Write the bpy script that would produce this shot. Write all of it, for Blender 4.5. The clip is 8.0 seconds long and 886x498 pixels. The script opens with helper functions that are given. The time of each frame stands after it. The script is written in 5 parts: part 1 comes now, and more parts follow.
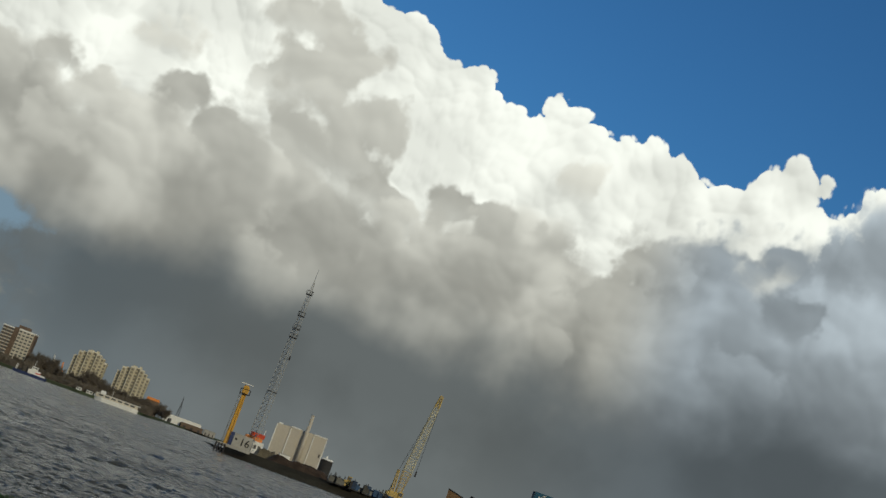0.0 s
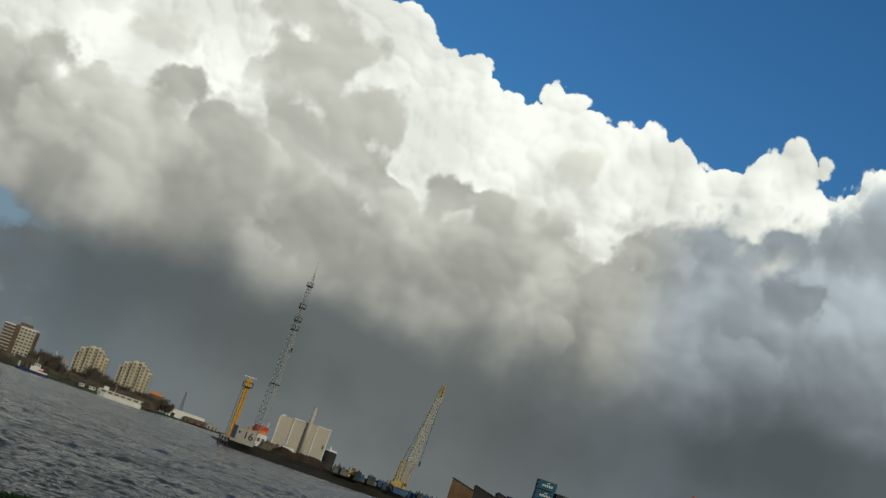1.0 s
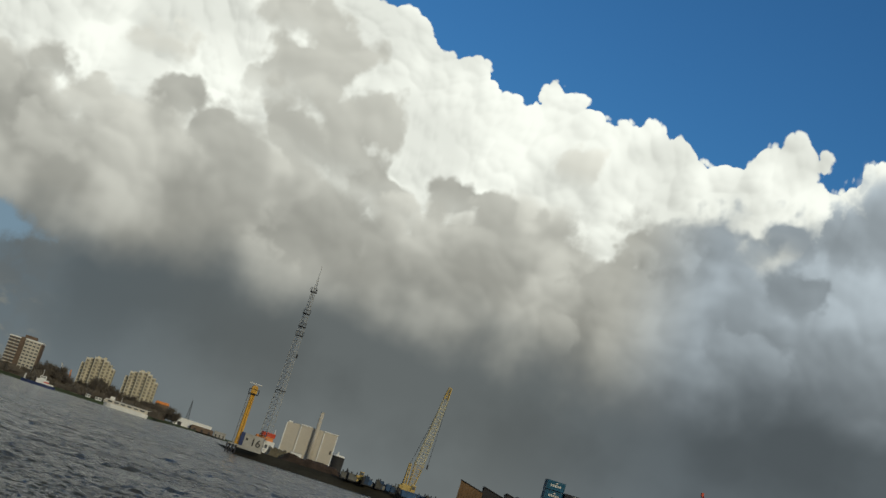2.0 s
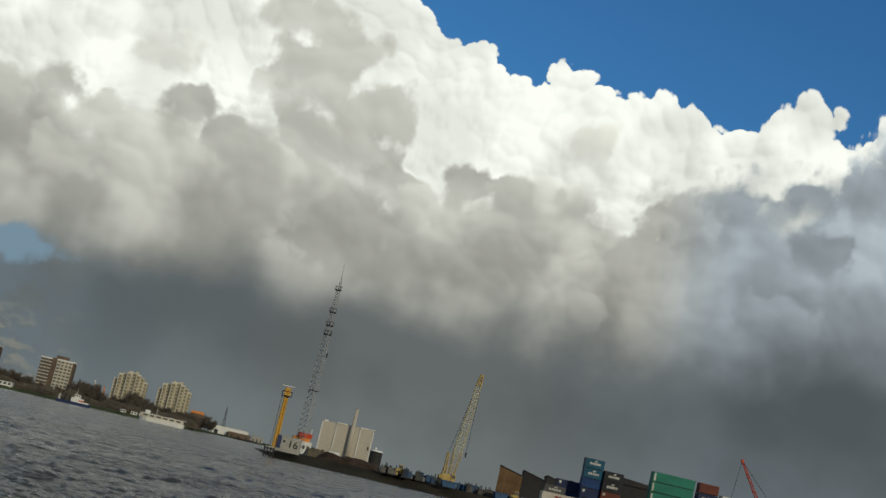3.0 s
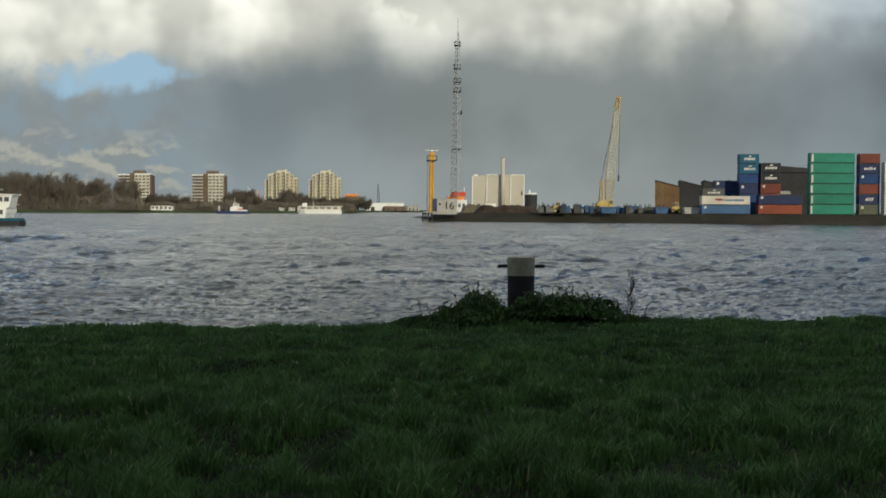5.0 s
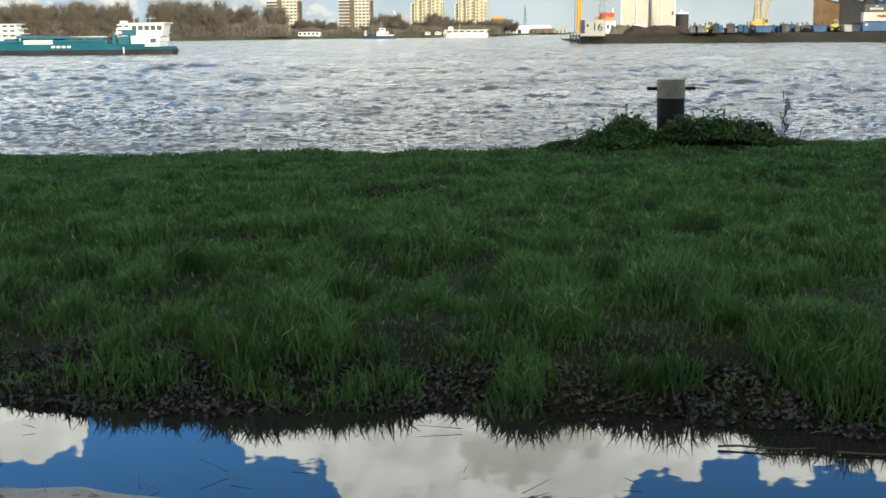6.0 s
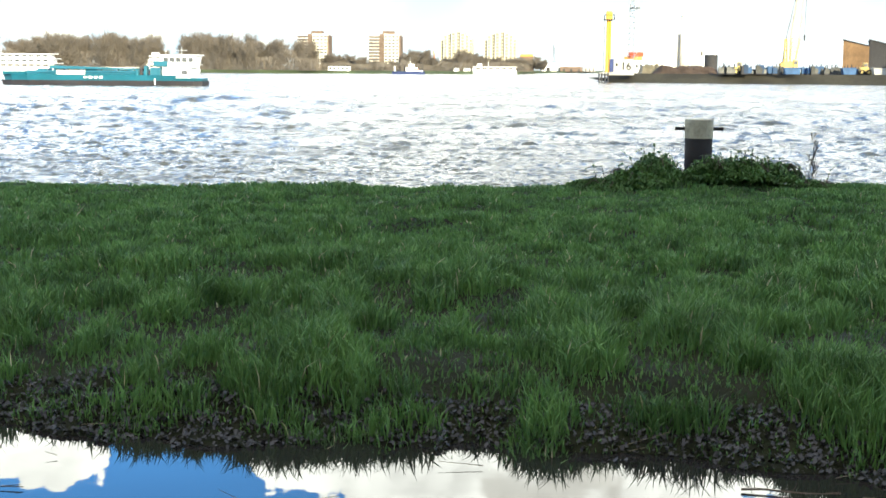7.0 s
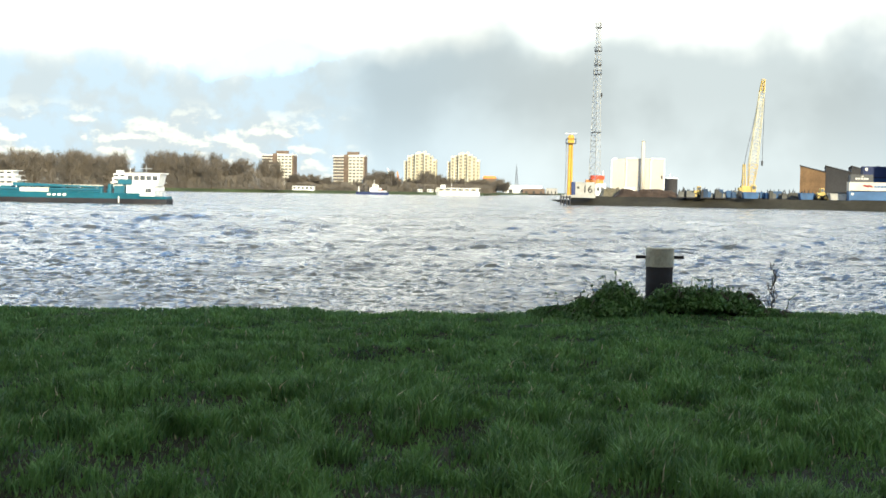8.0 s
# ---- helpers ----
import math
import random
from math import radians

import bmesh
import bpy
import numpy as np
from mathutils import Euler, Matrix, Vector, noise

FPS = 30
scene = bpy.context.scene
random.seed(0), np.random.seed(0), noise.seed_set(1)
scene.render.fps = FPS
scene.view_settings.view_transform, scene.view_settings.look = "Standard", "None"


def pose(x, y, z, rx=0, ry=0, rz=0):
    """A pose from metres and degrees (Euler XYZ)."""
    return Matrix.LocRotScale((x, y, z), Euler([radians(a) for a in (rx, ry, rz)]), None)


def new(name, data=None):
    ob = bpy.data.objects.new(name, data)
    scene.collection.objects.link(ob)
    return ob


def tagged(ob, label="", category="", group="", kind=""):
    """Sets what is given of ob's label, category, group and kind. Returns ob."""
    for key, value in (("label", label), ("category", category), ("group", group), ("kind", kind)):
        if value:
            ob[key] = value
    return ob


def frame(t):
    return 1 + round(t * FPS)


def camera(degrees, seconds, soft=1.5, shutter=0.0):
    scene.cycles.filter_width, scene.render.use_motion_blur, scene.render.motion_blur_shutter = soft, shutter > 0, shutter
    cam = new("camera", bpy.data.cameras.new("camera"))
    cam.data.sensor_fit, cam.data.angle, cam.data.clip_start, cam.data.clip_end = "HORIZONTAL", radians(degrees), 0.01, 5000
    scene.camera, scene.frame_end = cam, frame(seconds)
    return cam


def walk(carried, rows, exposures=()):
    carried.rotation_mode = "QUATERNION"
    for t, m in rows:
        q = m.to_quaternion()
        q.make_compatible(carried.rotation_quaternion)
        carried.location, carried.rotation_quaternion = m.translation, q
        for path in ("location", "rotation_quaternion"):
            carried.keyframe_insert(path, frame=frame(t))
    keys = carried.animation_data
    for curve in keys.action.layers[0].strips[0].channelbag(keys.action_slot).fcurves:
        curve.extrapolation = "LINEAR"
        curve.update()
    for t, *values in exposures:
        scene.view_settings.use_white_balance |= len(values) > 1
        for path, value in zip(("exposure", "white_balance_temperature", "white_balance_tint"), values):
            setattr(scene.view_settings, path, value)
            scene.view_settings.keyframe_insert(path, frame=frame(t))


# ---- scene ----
cam = camera(37.65, 8.0, soft=1.5, shutter=0.2)
EYE = 3.0
TURNS = [
    (0, 0, 101.78, -19.46, -12.48),
    (0.5, 0, 101.41, -19.05, -12.30),
    (1, 0, 101.24, -18.40, -12.26),
    (2.5, 0, 101.04, -15.52, -11.18),
    (3, 0, 100.25, -12.69, -10.02),
    (3.5, 0, 98.78, -8.67, -8.43),
    (4, 0, 96.09, -3.54, -6.76),
    (4.2, 0, 94.81, -1.46, -6.36),
    (5.3, 0, 86.25, -0.38, -1.43),
    (5.5, 0, 85.04, -0.25, 0.00),
    (6, 0, 80.57, 0.56, 3.38),
    (6.5, 0, 80.47, 0.78, 4.72),
    (7, 0, 82.14, -0.38, 4.64),
    (7.5, 0.02, 85.14, -0.67, 3.92),
    (8, 0.06, 87.44, -0.99, 3.04),
]
walk(cam, [(t, pose(0, 0, EYE + lift, a, b, c)) for t, lift, a, b, c in TURNS],
     exposures=[(t, stops, 6500, 4) for t, stops in ((0, -0.05), (3.5, -0.05), (4.2, 0.0), (5.3, 1.25), (5.6, 1.55), (6.0, 2.1), (6.5, 2.82), (7.0, 3.05), (7.5, 2.7), (8.0, 2.42))])

# ---------------------------------------------------------------- sky and sun
SUN_TO = Vector((0.42, -0.87, 0.27)).normalized()
world = bpy.data.worlds.new("sky")
scene.world = world
world.use_nodes = True
wt = world.node_tree
wt.nodes.clear()


class Nodes:
    """Short hand for wiring nodes in one tree."""

    def __init__(self, tree):
        self.tree = tree

    def add(self, kind):
        return self.tree.nodes.new(kind)

    def put(self, socket, value):
        if isinstance(value, bpy.types.NodeSocket):
            self.tree.links.new(value, socket)
        else:
            socket.default_value = value

    def math(self, op, a, b=None, clamp=False):
        n = self.add("ShaderNodeMath")
        n.operation, n.use_clamp = op, clamp
        self.put(n.inputs[0], a)
        if b is not None:
            self.put(n.inputs[1], b)
        return n.outputs[0]

    def span(self, v, a, b, lo=0.0, hi=1.0, smooth=True):
        n = self.add("ShaderNodeMapRange")
        n.interpolation_type = "SMOOTHSTEP" if smooth else "LINEAR"
        for i, w in enumerate((v, a, b, lo, hi)):
            self.put(n.inputs[i], w)
        return n.outputs[0]

    def mix(self, f, a, b, kind="MIX"):
        n = self.add("ShaderNodeMix")
        n.data_type, n.blend_type = "RGBA", kind
        self.put(n.inputs[0], f)
        for s, w in ((n.inputs[6], a), (n.inputs[7], b)):
            self.put(s, (*w, 1) if isinstance(w, tuple) and len(w) == 3 else w)
        return n.outputs[2]

    def noise(self, vec, scale, detail=3, rough=0.5, dims="3D", colour=False, distort=0.0):
        n = self.add("ShaderNodeTexNoise")
        n.noise_dimensions = dims
        self.put(n.inputs["Vector"], vec)
        n.inputs["Scale"].default_value = scale
        n.inputs["Detail"].default_value = detail
        n.inputs["Roughness"].default_value = rough
        n.inputs["Distortion"].default_value = distort
        return n.outputs["Color" if colour else 0]

    def puffs(self, vec, scale, detail=3, rough=0.55, soft=0.0):
        n = self.add("ShaderNodeTexVoronoi")
        n.voronoi_dimensions, n.feature, n.normalize = "2D", "SMOOTH_F1" if soft else "F1", False
        if soft:
            n.inputs["Smoothness"].default_value = soft
        self.put(n.inputs["Vector"], vec)
        n.inputs["Scale"].default_value = scale
        n.inputs["Detail"].default_value = detail
        n.inputs["Roughness"].default_value = rough
        n.inputs["Lacunarity"].default_value = 2.2
        return n.outputs["Distance"]

    def shift(self, vec, x, y, z=0.0):
        n = self.add("ShaderNodeVectorMath")
        n.operation = "ADD"
        self.put(n.inputs[0], vec)
        n.inputs[1].default_value = (x, y, z)
        return n.outputs[0]

    def profile(self, v, pairs, lo=-36.0, hi=40.0, top=40.0):
        n = self.add("ShaderNodeFloatCurve")
        c = n.mapping.curves[0]
        for a, e in pairs[1:-1]:
            c.points.new((a - lo) / (hi - lo), e / top)
        c.points[0].location = ((pairs[0][0] - lo) / (hi - lo), pairs[0][1] / top)
        c.points[-1].location = ((pairs[-1][0] - lo) / (hi - lo), pairs[-1][1] / top)
        for p in c.points:
            p.handle_type = "AUTO_CLAMPED"
        n.mapping.update()
        self.put(n.inputs["Value"], self.span(v, lo, hi, 0, 1, False))
        return self.math("MULTIPLY", n.outputs[0], top)


W = Nodes(wt)
sky = W.add("ShaderNodeTexSky")
sky.sky_type, sky.sun_disc = "NISHITA", False
sky.sun_elevation, sky.sun_rotation = math.asin(SUN_TO.z), math.atan2(SUN_TO.x, SUN_TO.y)
sky.air_density, sky.dust_density, sky.ozone_density = 1.0, 0.3, 3.0
gen = W.add("ShaderNodeTexCoord").outputs["Generated"]
xyz = W.add("ShaderNodeSeparateXYZ")
W.put(xyz.inputs[0], gen)
az = W.math("SUBTRACT", W.math("MULTIPLY", W.math("ARCTAN2", xyz.outputs[0], xyz.outputs[1]), 57.2958), 0.24)
el = W.math("MULTIPLY", W.math("ARCSINE", xyz.outputs[2]), 57.2958)
flat = W.add("ShaderNodeCombineXYZ")
W.put(flat.inputs[0], az)
W.put(flat.inputs[1], el)
flat = flat.outputs[0]
# the puffs are warped a little, so that no cell shows
def warped(vec, scale, amount, detail=3):
    n = W.add("ShaderNodeVectorMath")
    n.operation = "MULTIPLY_ADD"
    W.put(n.inputs[0], W.shift(W.noise(vec, scale, detail, 0.5, "2D", True), -0.5, -0.5))
    n.inputs[1].default_value = (amount, amount, 0)
    W.put(n.inputs[2], vec)
    return n.outputs[0]


def billow(vec, first, steps=((1.0, 0.55), (2.3, 0.27), (5.1, 0.12), (11.0, 0.035)), soft=0.0):
    """Round heads on round heads: the height of a heap cloud's surface."""
    total = None
    for k, (f, w) in enumerate(steps):
        d = W.puffs(W.shift(vec, 3.7 * k, 1.9 * k), first * f, 0, soft=soft)
        h = W.math("MULTIPLY", W.math("SUBTRACT", 1.0, W.math("MULTIPLY", d, d)), w)
        total = h if total is None else W.math("ADD", total, h)
    return total


warp = warped(warped(flat, 0.14, 2.4, 1), 0.8, 0.12, 2)

TOP = [(-36, 12), (-26, 15.5), (-22, 17.4), (-19.9, 16.8), (-18.7, 14), (-14.8, 14), (-13.9, 16.4), (-12.6, 17.9), (-10.5, 18.2), (-8.8, 19.3),
       (-8, 22), (-2, 22), (0.8, 20.2), (2.3, 20.5), (3.8, 20.2), (5.5, 19.0), (8, 18.7), (8.6, 17.8), (9.9, 17.6), (10.4, 18.4), (11.6, 18.8),
       (13, 18.3), (14.8, 18.1), (16.9, 18.4), (17.9, 17.6), (19.7, 17.6), (21.2, 18.8), (22.4, 19.1), (23.6, 18.8), (24.5, 17.9), (26.4, 19), (40, 16)]
GREY = [(-36, 9), (-20, 11), (-13, 12.2), (-11, 13.0), (-9.4, 12.0), (-6.8, 13.4), (-5.4, 13.9), (-4.4, 12.9), (-2.5, 14.2), (0.2, 15.0), (1.8, 14.6), (2.7, 13.8),
        (3.6, 13.2), (5.1, 12.4), (6.6, 12.0), (7.4, 13.8), (10.5, 14.0), (12.8, 14.0), (14.2, 13.2), (15.2, 12.9), (15.9, 13.8),
        (18.1, 15.2), (20.5, 15.8), (23.6, 15.8), (24.6, 17.2), (26.4, 18.6), (40, 15)]
BASE = [(-36, 4.2), (-13, 5.4), (-10, 5.8), (-5, 6.9), (0, 7.6), (5, 7.8), (10, 7.6), (15, 7.0), (20, 7.6), (25, 8.6), (30, 9.0), (40, 8)]
# single heads of the cloud: azimuth, elevation, radius, brightness
HEADS = [(-6.7, 15.3, 1.3, 0.78), (-10.4, 12.9, 1.15, 0.52), (-12.6, 11.8, 1.7, 0.54), (-8.2, 11.9, 1.5, 0.64), (-4.7, 13.2, 1.3, 0.45),
         (-2.7, 12.4, 1.6, 0.47), (-0.5, 18.5, 2.0, 0.60), (0.2, 16.3, 2.8, 0.58), (1.8, 13.6, 2.9, 0.54), (4.4, 12.8, 1.6, 0.50),
         (5.9, 12.2, 1.2, 0.66), (8.4, 13.1, 1.7, 0.42), (10.6, 12.8, 1.5, 0.52), (12.6, 13.6, 1.2, 0.58), (13.1, 15.8, 0.9, 0.78),
         (17.4, 13.4, 1.8, 0.46), (20.3, 14.9, 1.7, 0.38), (22.7, 15.3, 1.6, 0.37), (25.4, 15.6, 1.6, 0.34), (23.7, 13.0, 1.5, 0.32),
         (16.8, 11.0, 2.4, 0.43), (23.0, 9.7, 1.5, 0.33), (14.5, 8.2, 1.2, 0.38), (2.3, 9.4, 2.2, 0.36), (-9.6, 9.7, 1.5, 0.50)]

STEPS = ((1.0, 0.54), (2.3, 0.28), (5.1, 0.08))
white_puff = billow(warp, 0.42, ((1.0, 0.54), (2.3, 0.29), (5.1, 0.11), (11.0, 0.03)))
white_dome = billow(warp, 0.42, STEPS, 0.35)
white_lit = billow(W.shift(warp, 0.09, 0.18), 0.42, STEPS, 0.35)
white_h = W.math("SUBTRACT", W.math("ADD", W.profile(az, TOP), W.span(white_puff, 0.45, 0.95, -1.0, 0.75, False)), el)
white_m = W.span(white_h, -0.05, 0.13)
relief = W.math("SUBTRACT", white_dome, white_lit)
white_v = W.math("ADD", W.span(relief, -0.15, 0.06, 0.82, 1.0), W.span(W.noise(flat, 0.25, 2, 0.5, "2D"), 0.35, 0.65, -0.17, 0.05))
white_c = W.mix(1.0, (1.0, 0.995, 0.935), white_v, "MULTIPLY")

# the shaded body of the cloud: soft round folds lit from above
edge_az = W.math("ADD", az, W.span(W.noise(flat, 0.45, 4, 0.6, "2D"), 0.2, 0.8, -0.9, 0.9, False))
far_flat = W.shift(warp, 31.3, 17.7)
SOFT = ((1.0, 0.66), (2.4, 0.26), (5.3, 0.05))
grey_puff = billow(far_flat, 0.30, SOFT)
grey_dome = billow(far_flat, 0.30, SOFT, 0.5)
grey_lit = billow(W.shift(far_flat, 0.14, 0.28), 0.30, SOFT, 0.5)
fold = W.noise(W.shift(flat, 5.0, 2.0), 0.21, 3, 0.5, "2D")
crease = W.math("ADD", 1.0, W.math("MULTIPLY", W.span(W.math("SUBTRACT", grey_dome, grey_lit), -0.13, 0.13, -0.12, 0.12), W.span(el, 6.0, 10.5, 0.2, 1.0)))
tint = W.mix(W.span(az, 16, 20.5), (1.0, 0.972, 0.890), (0.86, 0.955, 1.06))
ruffle = W.math("ADD", W.math("MULTIPLY", W.math("SUBTRACT", 0.74, white_puff), 1.0), W.span(W.noise(W.shift(flat, 2.0, 9.0), 0.55, 3, 0.5, "2D"), 0.25, 0.75, -0.45, 0.45, False))
grey_h = W.math("SUBTRACT", W.math("ADD", W.profile(edge_az, GREY), W.span(grey_puff, 0.45, 0.95, -1.3, 0.9, False)), el)
grey_m = W.span(grey_h, -0.10, 1.5)
grey_v = W.math("MULTIPLY", W.span(fold, 0.34, 0.64, 0.36, 0.56), W.span(el, 5.5, 15.0, 0.74, 1.40, False))
grey_v = W.math("MULTIPLY", W.math("MULTIPLY", grey_v, crease), W.span(az, 10, 19, 1.0, 0.72))
grey_c = W.mix(1.0, tint, grey_v, "MULTIPLY")


def cloud_head(under, a, e, r, value, sharp=0.45):
    """A rounded head with a ruffled upper rim, melting into the cloud below it."""
    n = W.add("ShaderNodeVectorMath")
    n.operation = "MULTIPLY_ADD"
    W.put(n.inputs[0], warp)
    n.inputs[1].default_value = (0.9 / r, 1.0 / r, 0)
    n.inputs[2].default_value = (-0.9 * a / r, -1.0 * e / r, 0)
    far = W.add("ShaderNodeVectorMath")
    far.operation = "LENGTH"
    W.put(far.inputs[0], n.outputs[0])
    rim = W.span(W.math("ADD", far.outputs["Value"], ruffle), 1.0, 1.0 - sharp)
    melt = W.span(el, e - 1.15 * r, e + 0.15 * r)
    tone = W.math("MULTIPLY", crease, W.span(el, e - r, e + r, value * 0.82, value * 1.12, False))
    return W.mix(W.math("MULTIPLY", rim, melt), under, W.mix(1.0, tint, tone, "MULTIPLY"))


haze_h = W.math("SUBTRACT", W.math("ADD", W.profile(az, BASE), W.span(W.noise(flat, 0.17, 4, 0.5, "2D"), 0.25, 0.75, -1.1, 1.1, False)), el)
haze_m = W.span(haze_h, -1.7, 1.9)
haze_v = W.math("ADD", W.span(el, 0, 4.5, 0.178, 0.136), W.span(W.noise(W.shift(flat, 7.0, 3.0), 0.16, 4, 0.5, "2D"), 0.35, 0.65, -0.012, 0.012))
dark_roll = W.math("MULTIPLY", W.span(az, 16, 23), W.math("MULTIPLY", W.span(W.math("ADD", el, W.span(fold, 0.3, 0.7, -0.7, 0.7, False)), 3.6, 5.6), W.span(el, 9.0, 7.0)))
haze_v = W.math("MULTIPLY", haze_v, W.math("SUBTRACT", W.span(az, 8, 26, 1.0, 0.93), W.math("MULTIPLY", dark_roll, 0.13)))
haze_tint = W.mix(W.span(az, -7, 3), (0.84, 0.98, 1.08), (0.90, 0.98, 1.01))
haze_c = W.mix(1.0, W.mix(W.span(az, 12, 22), haze_tint, (0.85, 0.98, 1.10)), haze_v, "MULTIPLY")

# low opening in the cloud over the far bank, with small sunlit clouds in it
low_n = W.noise(W.shift(flat, 3.1, 8.7), 0.5, 5, 0.55, "2D")
gap_m = W.math("MULTIPLY", W.span(az, -5.5, -11), W.span(W.math("ADD", el, W.span(low_n, 0.3, 0.7, -0.5, 0.5, False)), 6.8, 4.4))
gap_c = W.mix(W.span(low_n, 0.38, 0.6), (0.136, 0.166, 0.192), (0.136, 0.152, 0.163))
low_flat = W.add("ShaderNodeVectorMath")
low_flat.operation = "MULTIPLY"
W.put(low_flat.inputs[0], W.shift(flat, 4.0, 1.3))
low_flat.inputs[1].default_value = (1.0, 1.7, 1.0)
low_h = W.noise(low_flat.outputs[0], 0.42, 6, 0.55, "2D")
low_rise = W.noise(W.shift(low_flat.outputs[0], 0.1, 0.35), 0.42, 6, 0.55, "2D")
low_m = W.math("MULTIPLY", W.span(low_h, 0.46, 0.58), W.span(el, 4.0, 2.2))
low_c = W.mix(W.span(W.math("SUBTRACT", low_h, low_rise), -0.06, 0.08), (0.140, 0.152, 0.160), (0.225, 0.222, 0.200))
slit = W.add("ShaderNodeVectorMath")
slit.operation = "MULTIPLY_ADD"
W.put(slit.inputs[0], warp)
slit.inputs[1].default_value = (0.26, 1.15, 0)
slit.inputs[2].default_value = (0.26 * 11.2, -1.15 * 5.6, 0)
slit_d = W.add("ShaderNodeVectorMath")
slit_d.operation = "LENGTH"
W.put(slit_d.inputs[0], slit.outputs[0])
slit_m = W.span(W.math("ADD", slit_d.outputs["Value"], W.span(low_n, 0.3, 0.7, -0.35, 0.35, False)), 1.05, 0.45)

# a few clouds over the rest of the sky
rest_n = W.noise(gen, 3.0, 6, 0.55)
rest_m = W.math("MULTIPLY", W.span(rest_n, 0.34, 0.50), W.span(W.math("SUBTRACT", el, W.math("MULTIPLY", W.math("MULTIPLY", W.span(az, -6, 2), W.span(az, 52, 44)), 9.0)), 21, 27))
rest_c = W.mix(1.0, (1.0, 0.99, 0.96), W.span(rest_n, 0.45, 0.75, 0.27, 0.17), "MULTIPLY")

blue = W.mix(1.0, sky.outputs[0], (0.036, 0.071, 0.100), "MULTIPLY")
out = W.mix(rest_m, blue, rest_c)
out = W.mix(white_m, out, white_c)
out = W.mix(grey_m, out, grey_c)
for place in HEADS:
    out = cloud_head(out, *place)
out = W.mix(haze_m, out, haze_c)
out = W.mix(gap_m, out, gap_c)
out = W.mix(W.math("MULTIPLY", low_m, gap_m), out, low_c)
out = W.mix(slit_m, out, (0.19, 0.275, 0.36))
out = W.mix(W.span(el, -0.2, -3), out, (0.06, 0.065, 0.06))
back = W.add("ShaderNodeBackground")
W.put(back.inputs[0], out)
back.inputs[1].default_value = 1.0
W.put(W.add("ShaderNodeOutputWorld").inputs[0], back.outputs[0])

sun = new("sun", bpy.data.lights.new("sun", "SUN"))
sun.data.energy = 1.55
sun.data.angle = radians(0.6)
sun.data.color = (1.0, 0.86, 0.62)
sun.matrix_world = SUN_TO.to_track_quat("Z", "Y").to_matrix().to_4x4()

# ---------------------------------------------------------------- materials
def surface(name, colour, rough=0.7, metal=0.0, vary=0.25, scale=2.0, fine=14.0, bump=0.15, stain=None, tone=0.0):
    """A worn surface: colour patches at two sizes, dirt of its own colour and fine relief."""
    m = bpy.data.materials.new(name)
    m.use_nodes = True
    k = Nodes(m.node_tree)
    b = m.node_tree.nodes["Principled BSDF"]
    co = k.add("ShaderNodeTexCoord").outputs["Object"]
    big, small = k.noise(co, scale, 4, 0.6), k.noise(co, fine, 5, 0.6)
    c = k.mix(k.span(big, 0.3, 0.7), tuple(v * (1 - vary) for v in colour), tuple(min(1, v * (1 + vary * 0.7)) for v in colour))
    c = k.mix(k.span(small, 0.45, 0.75, 0, 0.45), c, stain or tuple(v * 0.55 for v in colour))
    if tone:
        rnd = k.add("ShaderNodeObjectInfo").outputs["Random"]
        c = k.mix(1.0, c, k.span(rnd, 0, 1, 1 - tone, 1 + tone, False), "MULTIPLY")
    k.put(b.inputs["Base Color"], c)
    k.put(b.inputs["Roughness"], k.span(small, 0.3, 0.7, max(0.02, rough - 0.1), min(1, rough + 0.1)))
    b.inputs["Metallic"].default_value = metal
    b.inputs["Specular IOR Level"].default_value = 0.5 if rough < 0.5 else 0.22
    if bump:
        bp = k.add("ShaderNodeBump")
        bp.inputs["Strength"].default_value = bump
        bp.inputs["Distance"].default_value = 0.02
        k.put(bp.inputs["Height"], small)
        k.put(b.inputs["Normal"], bp.outputs[0])
    return m


def leafy(name, dark, light, patch=0.5, rough=0.6, through_light=0.25, dead=0.0):
    """Blades or leaves: every one its own tint, with patches over the field."""
    m = bpy.data.materials.new(name)
    m.use_nodes = True
    k = Nodes(m.node_tree)
    b = m.node_tree.nodes["Principled BSDF"]
    geo = k.add("ShaderNodeNewGeometry")
    co = k.add("ShaderNodeTexCoord").outputs["Object"]
    n = k.noise(co, patch, 4, 0.6)
    f = k.math("ADD", k.span(n, 0.3, 0.7, 0, 0.6), k.math("MULTIPLY", geo.outputs["Random Per Island"], 0.4))
    c = k.mix(f, dark, light)
    if dead:
        c = k.mix(k.span(k.math("FRACT", k.math("MULTIPLY", geo.outputs["Random Per Island"], 37.0)), 1 - dead, 1 - dead * 0.8), c, (0.30, 0.27, 0.17))
    k.put(b.inputs["Base Color"], c)
    b.inputs["Roughness"].default_value = rough
    b.inputs["Specular IOR Level"].default_value = 0.32
    t = k.add("ShaderNodeBsdfTranslucent")
    k.put(t.inputs[0], c)
    mx = k.add("ShaderNodeMixShader")
    mx.inputs[0].default_value = through_light
    k.put(mx.inputs[1], b.outputs[0])
    k.put(mx.inputs[2], t.outputs[0])
    k.put(m.node_tree.nodes["Material Output"].inputs[0], mx.outputs[0])
    return m


